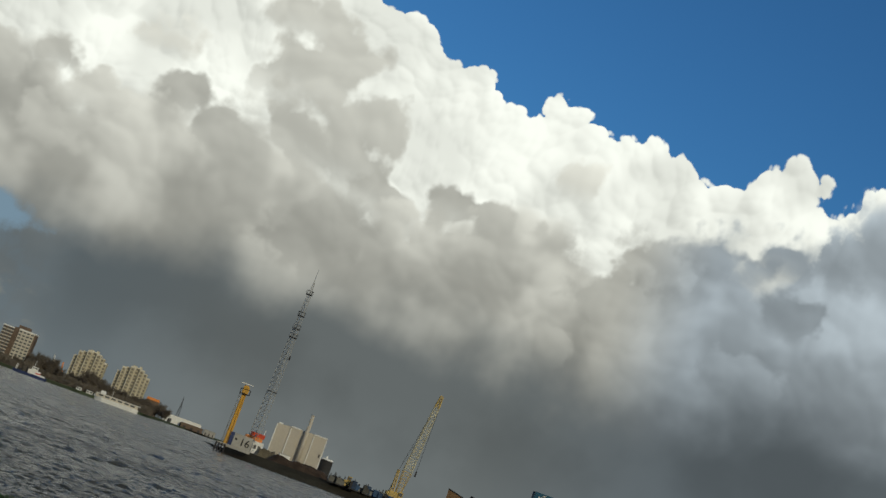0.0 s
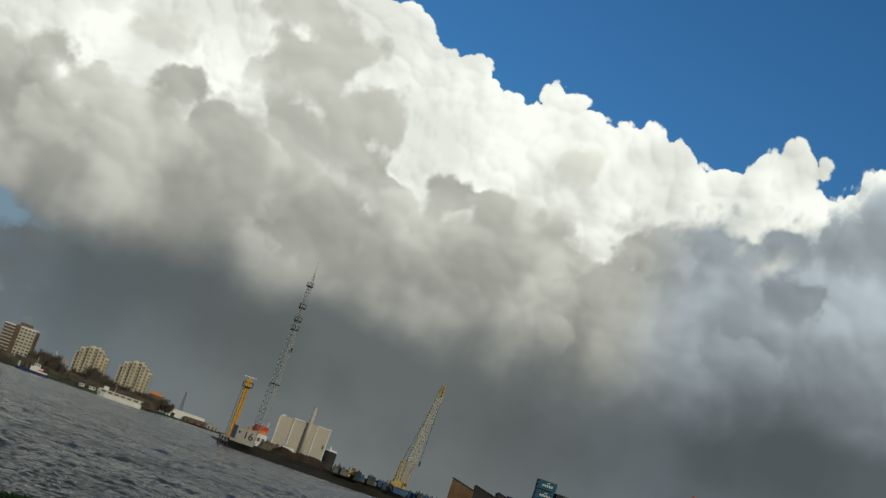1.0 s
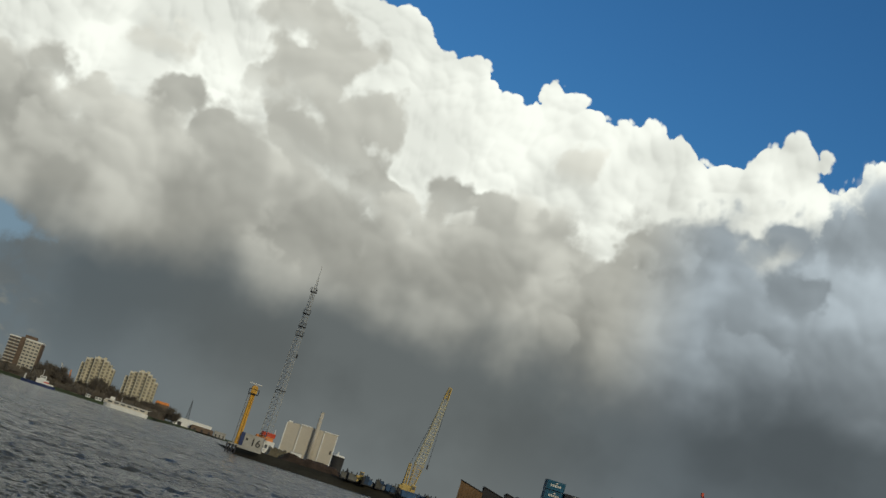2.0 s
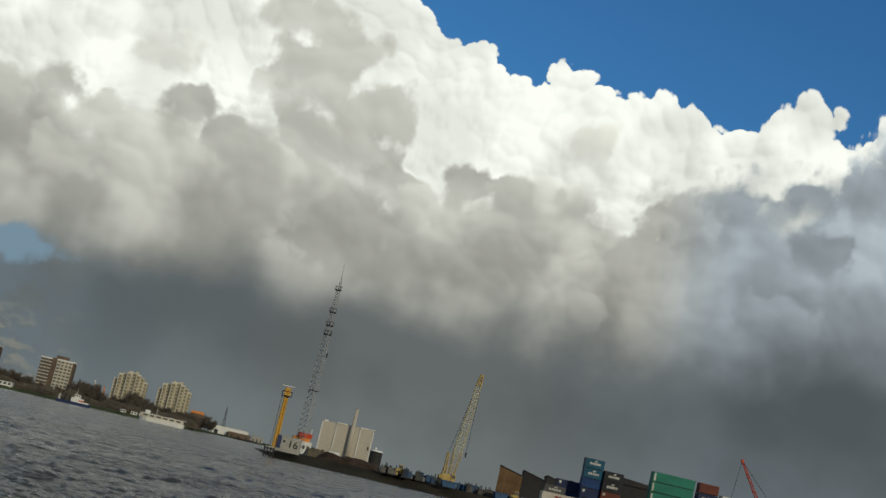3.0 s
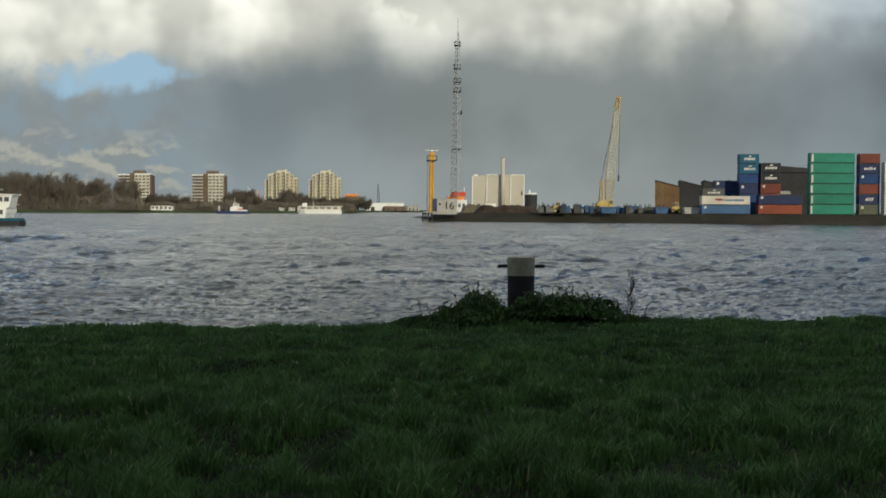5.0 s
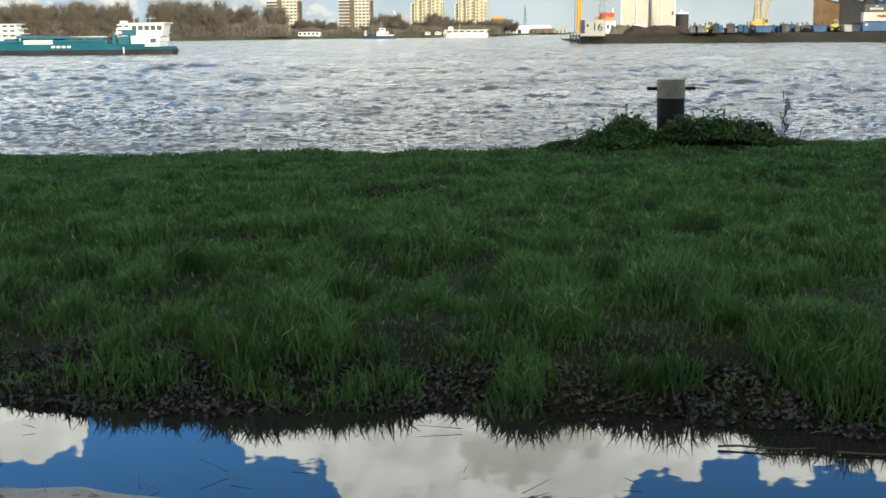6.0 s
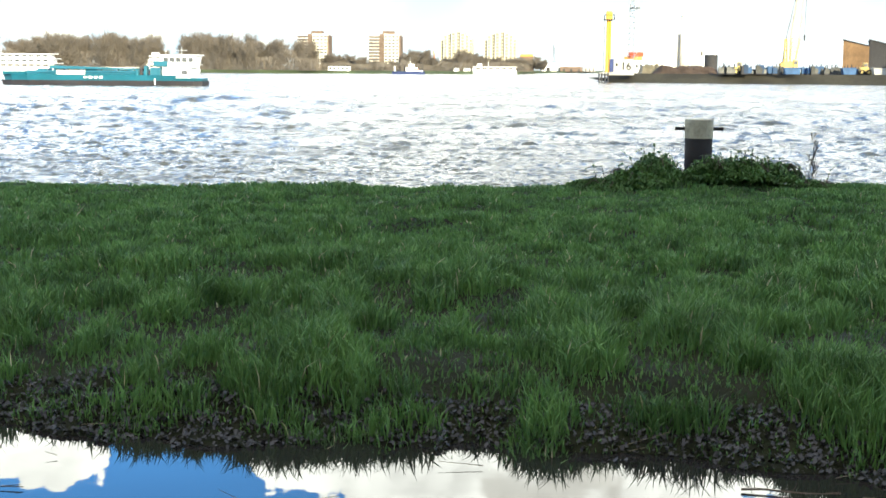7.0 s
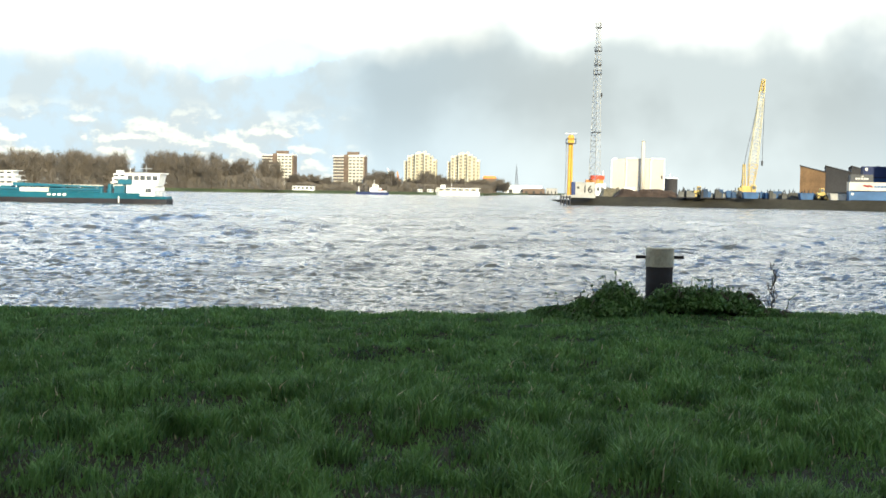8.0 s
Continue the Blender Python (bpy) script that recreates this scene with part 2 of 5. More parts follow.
def water_material():
    m = bpy.data.materials.new("river_water")
    m.use_nodes = True
    k = Nodes(m.node_tree)
    b = m.node_tree.nodes["Principled BSDF"]
    co = k.add("ShaderNodeTexCoord").outputs["Object"]
    mp = k.add("ShaderNodeMapping")
    mp.inputs["Scale"].default_value = (0.6, 1.0, 1.0)
    mp.inputs["Rotation"].default_value = (0, 0, 0.12)
    k.put(mp.inputs[0], co)
    h = k.math("ADD", k.math("MULTIPLY", k.noise(mp.outputs[0], 4.4, 4, 0.6, distort=0.6), 0.62), k.math("MULTIPLY", k.noise(mp.outputs[0], 1.5, 3, 0.55), 0.95))
    broad = k.noise(mp.outputs[0], 0.42, 6, 0.68, distort=0.4)
    h = k.math("ADD", h, k.math("MULTIPLY", broad, 0.5))
    bp = k.add("ShaderNodeBump")
    bp.inputs["Distance"].default_value = 0.20
    k.put(bp.inputs["Height"], h)
    k.put(b.inputs["Normal"], bp.outputs[0])
    k.put(b.inputs["Base Color"], k.mix(k.span(k.noise(co, 0.02, 3), 0.35, 0.65), (0.026, 0.029, 0.025), (0.036, 0.038, 0.033)))
    # gusts: smoother and rougher streaks lying across the wind
    gm = k.add("ShaderNodeMapping")
    gm.inputs["Scale"].default_value = (0.60, 0.85, 1.0)
    gm.inputs["Rotation"].default_value = (0, 0, 0.12)
    k.put(gm.inputs[0], co)
    fm = k.add("ShaderNodeMapping")
    fm.inputs["Scale"].default_value = (0.060, 0.085, 1.0)
    fm.inputs["Rotation"].default_value = (0, 0, 0.05)
    k.put(fm.inputs[0], co)
    gust = k.math("ADD", k.math("MULTIPLY", k.noise(gm.outputs[0], 1.0, 6, 0.62, distort=0.5), 0.55), k.math("MULTIPLY", k.noise(fm.outputs[0], 1.0, 7, 0.66, distort=0.4), 0.45))
    k.put(b.inputs["Roughness"], k.span(gust, 0.43, 0.58, 0.09, 0.30))
    k.put(bp.inputs["Strength"], k.span(gust, 0.41, 0.59, 0.50, 1.2))
    b.inputs["IOR"].default_value = 1.333
    return m


def puddle_material():
    m = bpy.data.materials.new("puddle_water")
    m.use_nodes = True
    k = Nodes(m.node_tree)
    b = m.node_tree.nodes["Principled BSDF"]
    co = k.add("ShaderNodeTexCoord").outputs["Object"]
    bp = k.add("ShaderNodeBump")
    bp.inputs["Strength"].default_value = 0.05
    bp.inputs["Distance"].default_value = 0.01
    k.put(bp.inputs["Height"], k.noise(co, 5.0, 2))
    k.put(b.inputs["Normal"], bp.outputs[0])
    b.inputs["Base Color"].default_value = (0.012, 0.011, 0.010, 1)
    b.inputs["Roughness"].default_value = 0.015
    b.inputs["IOR"].default_value = 1.24
    return m


WATER = water_material()
PUDDLE = puddle_material()
# mud colour taken near black, with the shade between grass tufts put in
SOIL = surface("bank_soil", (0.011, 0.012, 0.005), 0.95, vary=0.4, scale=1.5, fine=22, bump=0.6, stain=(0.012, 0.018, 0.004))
GRAVEL = surface("wet_gravel", (0.17, 0.165, 0.16), 0.55, vary=0.3, scale=3, fine=60, bump=0.8)
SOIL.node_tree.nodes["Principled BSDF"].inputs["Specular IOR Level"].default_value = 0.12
GRASS = leafy("grass", (0.023, 0.054, 0.014), (0.103, 0.208, 0.049), 3.2, dead=0.010)
IVY = leafy("bramble_leaves", (0.022, 0.052, 0.012), (0.080, 0.160, 0.036), 5.0)
LITTER = leafy("dead_leaves", (0.010, 0.0095, 0.010), (0.036, 0.033, 0.035), 6.0, 0.6, 0.0)
STRAW = leafy("straw", (0.10, 0.08, 0.05), (0.22, 0.19, 0.12), 2.0)
WEED = leafy("dry_weed", (0.03, 0.021, 0.014), (0.07, 0.05, 0.032), 2.0)
FAR_BANK = surface("far_bank_grass", (0.055, 0.075, 0.030), 0.95, vary=0.4, scale=0.05, fine=0.6, bump=0.0, stain=(0.06, 0.05, 0.035))
EARTH = surface("pier_earth", (0.034, 0.030, 0.020), 0.95, vary=0.35, scale=0.12, fine=1.2, bump=0.4, stain=(0.018, 0.021, 0.011))
TWIG = leafy("bare_twigs", (0.080, 0.069, 0.057), (0.175, 0.150, 0.120), 0.08, 0.9, 0.0)
BARK = surface("bark", (0.09, 0.07, 0.05), 0.95, scale=0.4, fine=3, bump=0.3)
STEEL_DARK = surface("rusty_dark_steel", (0.014, 0.013, 0.013), 0.9, 0.0, 0.3, 3, 20, 0.2, (0.03, 0.018, 0.012))
STEEL_PALE = surface("bollard_grey_paint", (0.30, 0.27, 0.19), 0.6, 0.0, 0.3, 5, 30, 0.2, (0.10, 0.08, 0.05))
GALV = surface("galvanised_steel", (0.34, 0.35, 0.35), 0.55, 0.2, 0.15, 0.5, 4, 0)
YELLOW = surface("crane_yellow", (0.48, 0.35, 0.11), 0.5, 0, 0.2, 0.6, 5, 0, (0.25, 0.15, 0.06))
OCHRE = surface("radar_ochre", (0.55, 0.31, 0.05), 0.55, 0, 0.2, 0.6, 5, 0, (0.35, 0.17, 0.05))
WHITE = surface("white_paint", (0.74, 0.74, 0.71), 0.5, 0, 0.08, 0.5, 4, 0, (0.55, 0.53, 0.48))
CREAM = surface("cream_cladding", (0.48, 0.44, 0.37), 0.7, 0, 0.08, 0.1, 1.5, 0, (0.58, 0.54, 0.44))
CONCRETE = surface("concrete", (0.36, 0.35, 0.32), 0.85, 0, 0.2, 0.3, 3, 0, (0.22, 0.21, 0.19))
DARK_GREY = surface("dark_cladding", (0.042, 0.041, 0.042), 0.8, 0, 0.2, 0.2, 2, 0)
TIMBER = surface("brown_timber_cladding", (0.17, 0.105, 0.055), 0.85, 0, 0.25, 0.3, 2, 0)
RED = surface("signal_red", (0.55, 0.07, 0.03), 0.5, 0, 0.2, 0.6, 4, 0)
ORANGE = surface("orange_paint", (0.72, 0.26, 0.07), 0.5, 0, 0.15, 0.6, 4, 0)
BRICK = surface("brown_brick", (0.15, 0.108, 0.08), 0.9, 0, 0.2, 0.2, 2, 0)
BUFF = surface("buff_concrete", (0.50, 0.45, 0.32), 0.85, 0, 0.12, 0.1, 1, 0, (0.42, 0.37, 0.27))
BUFF_GLASS = surface("curtained_glass", (0.20, 0.18, 0.14), 0.3, 0, 0.3, 0.3, 2, 0)
PALE = surface("pale_panel", (0.60, 0.56, 0.47), 0.8, 0, 0.1, 0.1, 1, 0)
GLASS = surface("window_glass", (0.085, 0.09, 0.095), 0.25, 0, 0.2, 0.3, 2, 0)
TEAL = surface("barge_teal", (0.010, 0.105, 0.150), 0.45, 0, 0.2, 0.2, 2, 0, (0.03, 0.13, 0.16))
HULL = surface("hull_black", (0.03, 0.03, 0.035), 0.55, 0, 0.3, 0.2, 2, 0, (0.07, 0.045, 0.035))
NAVY = surface("navy_paint", (0.03, 0.045, 0.12), 0.5, 0, 0.2, 0.4, 3, 0)
BLUE_KIT = surface("machine_blue", (0.022, 0.06, 0.13), 0.5, 0, 0.3, 0.6, 4, 0, None, 0.5)
GREY_KIT = surface("machine_grey", (0.11, 0.11, 0.10), 0.6, 0.2, 0.3, 0.6, 4, 0, None, 0.5)
SCRAP = surface("scrap_brown", (0.055, 0.038, 0.028), 0.95, 0.1, 0.4, 0.4, 3, 0.5)
RUBBER = surface("rubber", (0.02, 0.02, 0.02), 0.85)
# wall of the unseen block added behind the eye to keep sun off
BACK_WALL = surface("house_wall", (0.24, 0.15, 0.11), 0.9, 0, 0.2, 0.4, 4, 0.2)


# ---------------------------------------------------------------- mesh tools
def finish(name, bm, material, parent=None, label="", smooth=False):
    me = bpy.data.meshes.new(name)
    bm.to_mesh(me)
    bm.free()
    me.materials.append(material)
    if smooth:
        for p in me.polygons:
            p.use_smooth = True
    ob = new(name, me)
    ob.parent = parent
    if label:
        tagged(ob, label)
    return ob


def part(name, bm, material, parent, label="", smooth=False):
    return finish(name, bm, material, parent, label, smooth)


def thing(name, x, y, z, label, category, group="", turn=0.0):
    ob = new(name)
    ob.matrix_basis = pose(x, y, z, 0, 0, turn)
    return tagged(ob, label, category, group)


def box(bm, x0, x1, y0, y1, z0, z1, bevel=0.0):
    r = bmesh.ops.create_cube(bm, size=1, matrix=Matrix.LocRotScale(((x0 + x1) / 2, (y0 + y1) / 2, (z0 + z1) / 2), None, (x1 - x0, y1 - y0, z1 - z0)))
    if bevel:
        es = list({e for v in r["verts"] for e in v.link_edges})
        bmesh.ops.bevel(bm, geom=es, offset=bevel, segments=2, affect="EDGES", profile=0.5)
    return bm


def boxed(*a, **k):
    return box(bmesh.new(), *a, **k)


def rod(bm, a, b, r0, r1=None, sides=6):
    a, b = Vector(a), Vector(b)
    d = b - a
    m = Matrix.Translation((a + b) / 2) @ d.to_track_quat("Z", "Y").to_matrix().to_4x4()
    bmesh.ops.create_cone(bm, cap_ends=True, segments=sides, radius1=r0, radius2=r0 if r1 is None else r1, depth=d.length, matrix=m)
    return bm


def rodded(*a, **k):
    return rod(bmesh.new(), *a, **k)


def prism(bm, outline, y0, y1):
    """An outline in x and z, drawn from y0 to y1."""
    f = [bm.verts.new((x, y0, z)) for x, z in outline]
    g = [bm.verts.new((x, y1, z)) for x, z in outline]
    bm.faces.new(f)
    bm.faces.new(g[::-1])
    n = len(f)
    for i in range(n):
        bm.faces.new((f[i], g[i], g[(i + 1) % n], f[(i + 1) % n]))
    bmesh.ops.recalc_face_normals(bm, faces=bm.faces)
    return bm


def prismed(*a):
    return prism(bmesh.new(), *a)


def triangles(name, verts, tris, material, smooth=False):
    """A mesh from arrays, for fields of blades and leaves."""
    me = bpy.data.meshes.new(name)
    verts, tris = np.asarray(verts, np.float32), np.asarray(tris, np.int32)
    w = tris.shape[1]
    me.vertices.add(len(verts))
    me.vertices.foreach_set("co", verts.ravel())
    me.loops.add(tris.size)
    me.loops.foreach_set("vertex_index", tris.ravel())
    me.polygons.add(len(tris))
    me.polygons.foreach_set("loop_start", np.arange(0, tris.size, w, dtype=np.int32))
    me.polygons.foreach_set("use_smooth", np.full(len(tris), smooth))
    me.update(calc_edges=True)
    me.materials.append(material)
    return new(name, me)


def lattice_noise(x, y, seed):
    """Smooth values from 0 to 1 over the plane."""
    g = np.random.RandomState(seed).rand(64, 64)
    xi, yi = np.floor(x).astype(int), np.floor(y).astype(int)
    fx, fy = x - xi, y - yi
    fx, fy = fx * fx * (3 - 2 * fx), fy * fy * (3 - 2 * fy)
    a, b = g[xi % 64, yi % 64], g[(xi + 1) % 64, yi % 64]
    c, d = g[xi % 64, (yi + 1) % 64], g[(xi + 1) % 64, (yi + 1) % 64]
    return (a * (1 - fx) + b * fx) * (1 - fy) + (c * (1 - fx) + d * fx) * fy


def ramp(v, a, b):
    t = np.clip((v - a) / (b - a), 0, 1)
    return t * t * (3 - 2 * t)


def ground_height(x, y):
    bumps = 0.085 * (lattice_noise(x * 2.1, y * 1.8, 3) - 0.5) * (0.15 + 0.85 * ramp(y, 4.5, 6.0)) * (1 - 0.6 * ramp(y, 9, 12)) + 0.06 * (lattice_noise(x * 0.35, y * 0.35, 4) - 0.5)
    rough = 0.035 * (lattice_noise(x * 7, y * 7, 5) - 0.5)
    clods = 0.055 * (lattice_noise(x * 11, y * 13, 12) - 0.45) * np.exp(-((y + 0.1 * np.clip(x, -3.5, 3.5) - 4.3) / 0.35) ** 2)
    verge = 3.97 - 0.10 * np.clip(x, -3.5, 3.5) + 0.16 * (lattice_noise(x * 0.8, x * 0, 6) - 0.5) + 0.12 * (lattice_noise(x * 4, x * 0, 7) - 0.5)
    shore = 3.58 + 0.16 * (lattice_noise(x * 1.5 + 7, x * 0, 8) - 0.5) - 0.62 * np.exp(-((x + 0.05) / 0.70) ** 2)
    rise = ramp(y, verge + 0.02, verge + 1.0)
    road = 1.735 + 0.5 * rough - 0.085 * ramp(y, shore - 0.25, shore + 0.25)
    bank = 1.838 + 0.014 * np.clip(x, 0, 8) + 0.001 * np.clip(x, -8, 0) + 0.13 * np.exp(-((x - 1.42) / 0.72) ** 2 - ((y - 12.25) / 0.4) ** 2) + 0.05 * ramp(y, 6, 10) + bumps + rough * 0.6
    z = road * (1 - rise) + bank * rise + clods
    brink = 12.45 + 0.5 * (lattice_noise(x * 0.5, x * 0, 9) - 0.5)
    return z - 0.62 * np.clip(y - brink, 0, 7)


def grid_mesh(name, xs, ys, height, material):
    gx, gy = np.meshgrid(xs, ys)
    gz = height(gx, gy)
    n = len(xs)
    i = (np.arange(len(ys) - 1)[:, None] * n + np.arange(n - 1)[None, :]).ravel()
    return triangles(name, np.stack([gx, gy, gz], -1).reshape(-1, 3), np.stack([i, i + 1, i + n + 1, i + n], 1), material, True)


# ---------------------------------------------------------------- near ground
def near_ground():
    xs = np.concatenate([np.linspace(-900, -12, 18)[:-1], np.linspace(-12, 12, 330), np.linspace(12, 900, 18)[1:]])
    ys = np.concatenate([np.linspace(-900, 1.5, 20)[:-1], np.linspace(1.5, 6, 120)[:-1], np.linspace(6, 17.5, 110)])
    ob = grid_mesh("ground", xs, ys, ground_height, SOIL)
    me = ob.data
    me.materials.append(GRAVEL)
    co = np.empty(len(me.vertices) * 3, np.float32)
    me.vertices.foreach_get("co", co)
    co = co.reshape(-1, 3)
    idx = np.empty(len(me.loops), np.int32)
    me.loops.foreach_get("vertex_index", idx)
    cy = co[idx.reshape(-1, 4), 1].mean(1)
    me.polygons.foreach_set("material_index", (cy < 3.80).astype(np.int32))
    tagged(ob, "wet gravel track and soil of the grassy river bank", "ground", kind="structure")


near_ground()
puddle = triangles("puddle", [(-30, 2.0, 1.700), (30, 2.0, 1.700), (30, 4.95, 1.700), (-30, 4.95, 1.700)], [(0, 1, 2, 3)], PUDDLE)
tagged(puddle, "still rain puddle on the gravel track mirroring the sky", "puddle", kind="structure")


def grass_field():
    rs = np.random.RandomState(11)
    n = 1250000
    y = 3.75 + (12.9 - 3.75) * rs.rand(n)
    x = (rs.rand(n) * 2 - 1) * (0.60 * y + 1.4)
    keep = rs.rand(n) < np.minimum(1, (5.0 / y) ** 1.15) * (0.60 * y + 1.4) / (0.60 * 12.9 + 1.4) * 0.95
    x, y = x[keep], y[keep]
    tuft = 0.50 * lattice_noise(x * 5.2, y * 4.0, 21) + 0.28 * lattice_noise(x * 1.5, y * 1.3, 22) + 0.22 * lattice_noise(x * 10.0, y * 8.0, 24)
    full = ramp(tuft, 0.36, 0.56)
    near = 1 - 0.85 * ramp(y, 5.6, 8.6)
    edge = ramp(y + 0.10 * np.clip(x, -3.5, 3.5), 4.12 + 0.46 * (lattice_noise(x * 2.6, y * 1.5, 23) - 0.4), 4.57)
    keep = rs.rand(len(x)) < (1 - 0.70 * near * (1 - full)) * (0.02 + 0.98 * edge ** 0.7)
    x, y, tuft, full, near, edge = x[keep], y[keep], tuft[keep], full[keep], near[keep], edge[keep]
    n = len(x)
    z = ground_height(x, y) - 0.01
    tall = (0.036 + 0.078 * full * (0.45 + 0.55 * near) + 0.12 * np.clip(tuft - 0.55, 0, 1)) * (0.55 + 0.9 * rs.rand(n)) * (0.30 + 0.70 * edge) * (1 - 0.40 * ramp(y, 7, 12))
    lean_a = rs.rand(n) * 6.283
    lean = tall * (0.12 + 0.60 * rs.rand(n))
    w = 0.0035 * (y / 4.5) ** 0.75 * (0.7 + 0.6 * rs.rand(n))
    face = rs.rand(n) * 3.1416
    dx, dy = np.cos(face) * w, np.sin(face) * w
    lx, ly = np.cos(lean_a) * lean, np.sin(lean_a) * lean
    v = np.empty((n, 5, 3))
    v[:, 0] = np.stack([x - dx, y - dy, z], 1)
    v[:, 1] = np.stack([x + dx, y + dy, z], 1)
    v[:, 2] = np.stack([x - dx * 0.8 + lx * 0.35, y - dy * 0.8 + ly * 0.35, z + tall * 0.6], 1)
    v[:, 3] = np.stack([x + dx * 0.8 + lx * 0.35, y + dy * 0.8 + ly * 0.35, z + tall * 0.6], 1)
    v[:, 4] = np.stack([x + lx, y + ly, z + tall * (1 - 0.25 * lean / tall)], 1)
    i = (np.arange(n) * 5)[:, None]
    t = np.concatenate([i + [0, 1, 3], i + [0, 3, 2], i + [2, 3, 4]])
    tagged(triangles("grass", v.reshape(-1, 3), t, GRASS), "lush tufted green grass on the river bank", "grass", kind="stuff")


grass_field()


def leaf_scatter(name, x, y, z, size, seed, material, flat=0.5):
    """Small folded leaves, each of two triangles."""
    rs = np.random.RandomState(seed)
    n = len(x)
    a, tilt, roll = rs.rand(n) * 6.283, (rs.rand(n) - 0.5) * 2 * flat, (rs.rand(n) - 0.5) * 2 * flat
    s = size * (0.6 + 0.8 * rs.rand(n))
    ux, uy, uz = np.cos(a) * np.cos(tilt), np.sin(a) * np.cos(tilt), np.sin(tilt)
    wx, wy, wz = -np.sin(a) * np.cos(roll), np.cos(a) * np.cos(roll), np.sin(roll)
    p = np.stack([x, y, z], 1)
    u, w = np.stack([ux, uy, uz], 1) * s[:, None], np.stack([wx, wy, wz], 1) * s[:, None] * 0.42
    v = np.stack([p - u * 0.5, p + w, p + u * 0.5, p - w + np.array([0, 0, 0.1]) * s[:, None]], 1).reshape(-1, 3)
    i = (np.arange(n) * 4)[:, None]
    return triangles(name, v, np.concatenate([i + [0, 1, 2], i + [0, 2, 3]]), material)


def verge_litter():
    rs = np.random.RandomState(31)
    n = 24000
    y = 4.0 + 0.66 * rs.rand(n) ** 1.1
    x = (rs.rand(n) * 2 - 1) * (0.6 * y + 1.2)
    y = y - 0.10 * np.clip(x, -3.5, 3.5)
    z = ground_height(x, y) + 0.004 + 0.012 * rs.rand(n)
    keep = z > 1.705
    ob = leaf_scatter("leaf_litter", x[keep], y[keep], z[keep], 0.019, 32, LITTER, 0.9)
    tagged(ob, "wet dark dead leaves along the puddle edge", "leaf litter", kind="stuff")
    n = 46
    bm = bmesh.new()
    for _ in range(n):
        yy = 3.1 + 1.5 * rs.rand() ** 0.6
        xx = (rs.rand() * 2 - 1) * (0.55 * yy + 0.8)
        a, ln = rs.rand() * 3.14, 0.05 + 0.16 * rs.rand() ** 2
        zz = max(1.706, float(ground_height(np.array([xx]), np.array([yy]))[0])) + 0.004
        d = Vector((math.cos(a) * ln, math.sin(a) * ln * 0.6, 0.01 + (0.05 if rs.rand() < 0.2 else 0.0) * rs.rand()))
        rod(bm, (xx, yy, zz), Vector((xx, yy, zz)) + d, 0.0016, 0.0008, 3)
    tagged(finish("straw_litter", bm, STRAW), "loose straws and twigs lying in the shallow puddle", "straw", kind="stuff")


verge_litter()


def fallen_twig(x, y, ln, turn, seed):
    rs = np.random.RandomState(seed)
    ob = thing("fallen_twig", x, y, 1.708, "thin dark fallen twig lying in the puddle", "twig", "twigs in the puddle", turn)
    bm = bmesh.new()
    p = Vector((0, 0, 0))
    for i in range(5):
        q = p + Vector((ln / 5, (rs.rand() - 0.5) * 0.03, (rs.rand() - 0.35) * 0.008))
        rod(bm, p, q, 0.0042 - 0.0006 * i, 0.0038 - 0.0006 * i, 5)
        if i in (1, 3):
            rod(bm, q, q + Vector((0.06, (rs.rand() - 0.5) * 0.10, 0.006)), 0.002, 0.001, 4)
        p = q
    part("branch", bm, BARK, ob)


fallen_twig(0.62, 3.98, 0.30, 2, 1)
fallen_twig(0.98, 3.93, 0.55, -6, 2)
fallen_twig(-1.95, 3.72, 0.35, 12, 3)
fallen_twig(1.25, 3.62, 0.22, -20, 4)


def verge_stones():
    rs = np.random.RandomState(41)
    bm = bmesh.new()
    for _ in range(900):
        yy = 2.2 + 1.25 * rs.rand()
        xx = (rs.rand() * 2 - 1) * (0.6 * yy + 0.8)
        g = float(ground_height(np.array([xx]), np.array([yy]))[0])
        if g > 1.69:
            s = 0.006 + 0.012 * rs.rand()
            bmesh.ops.create_icosphere(bm, subdivisions=1, radius=s, matrix=Matrix.Translation((xx, yy, g)) @ Matrix.Diagonal((1, 0.8 + 0.4 * rs.rand(), 0.6, 1)))
    tagged(finish("gravel", bm, GRAVEL), "small wet grey gravel stones beside the puddle", "gravel", kind="stuff")


verge_stones()


# ---------------------------------------------------------------- mooring post and growth round it
def mooring_post(x, y):
    g = float(ground_height(np.array([x]), np.array([y]))[0])
    ob = thing("mooring_bollard", x, y, g - 0.05, "grey and black steel mooring bollard with cross pin, among brambles", "bollard")
    top = 2.545 - (g - 0.05)
    part("lower_post", rodded((0, 0, 0), (0, 0, top - 0.175), 0.130, 0.130, 28), STEEL_DARK, ob, "black tarred lower post", True)
    bm = rodded((0, 0, top - 0.175), (0, 0, top), 0.134, 0.134, 28)
    rod(bm, (0, 0, top), (0, 0, top + 0.006), 0.134, 0.122, 28)
    part("base_plate", boxed(-0.24, 0.17, -0.16, 0.16, top - 0.53, top - 0.485, bevel=0.01), STEEL_DARK, ob)
    part("upper_post", bm, STEEL_PALE, ob, "weathered pale grey painted head")
    for s in (-1, 1):
        bm = rodded((s * 0.125, 0, top - 0.085), (s * 0.225, 0, top - 0.085), 0.0165, 0.0165, 10)
        rod(bm, (s * 0.213, 0, top - 0.085), (s * 0.228, 0, top - 0.085), 0.019, 0.019, 10)
        part("cross_pin", bm, STEEL_DARK, ob)
    return ob


mooring_post(1.427, 12.55)


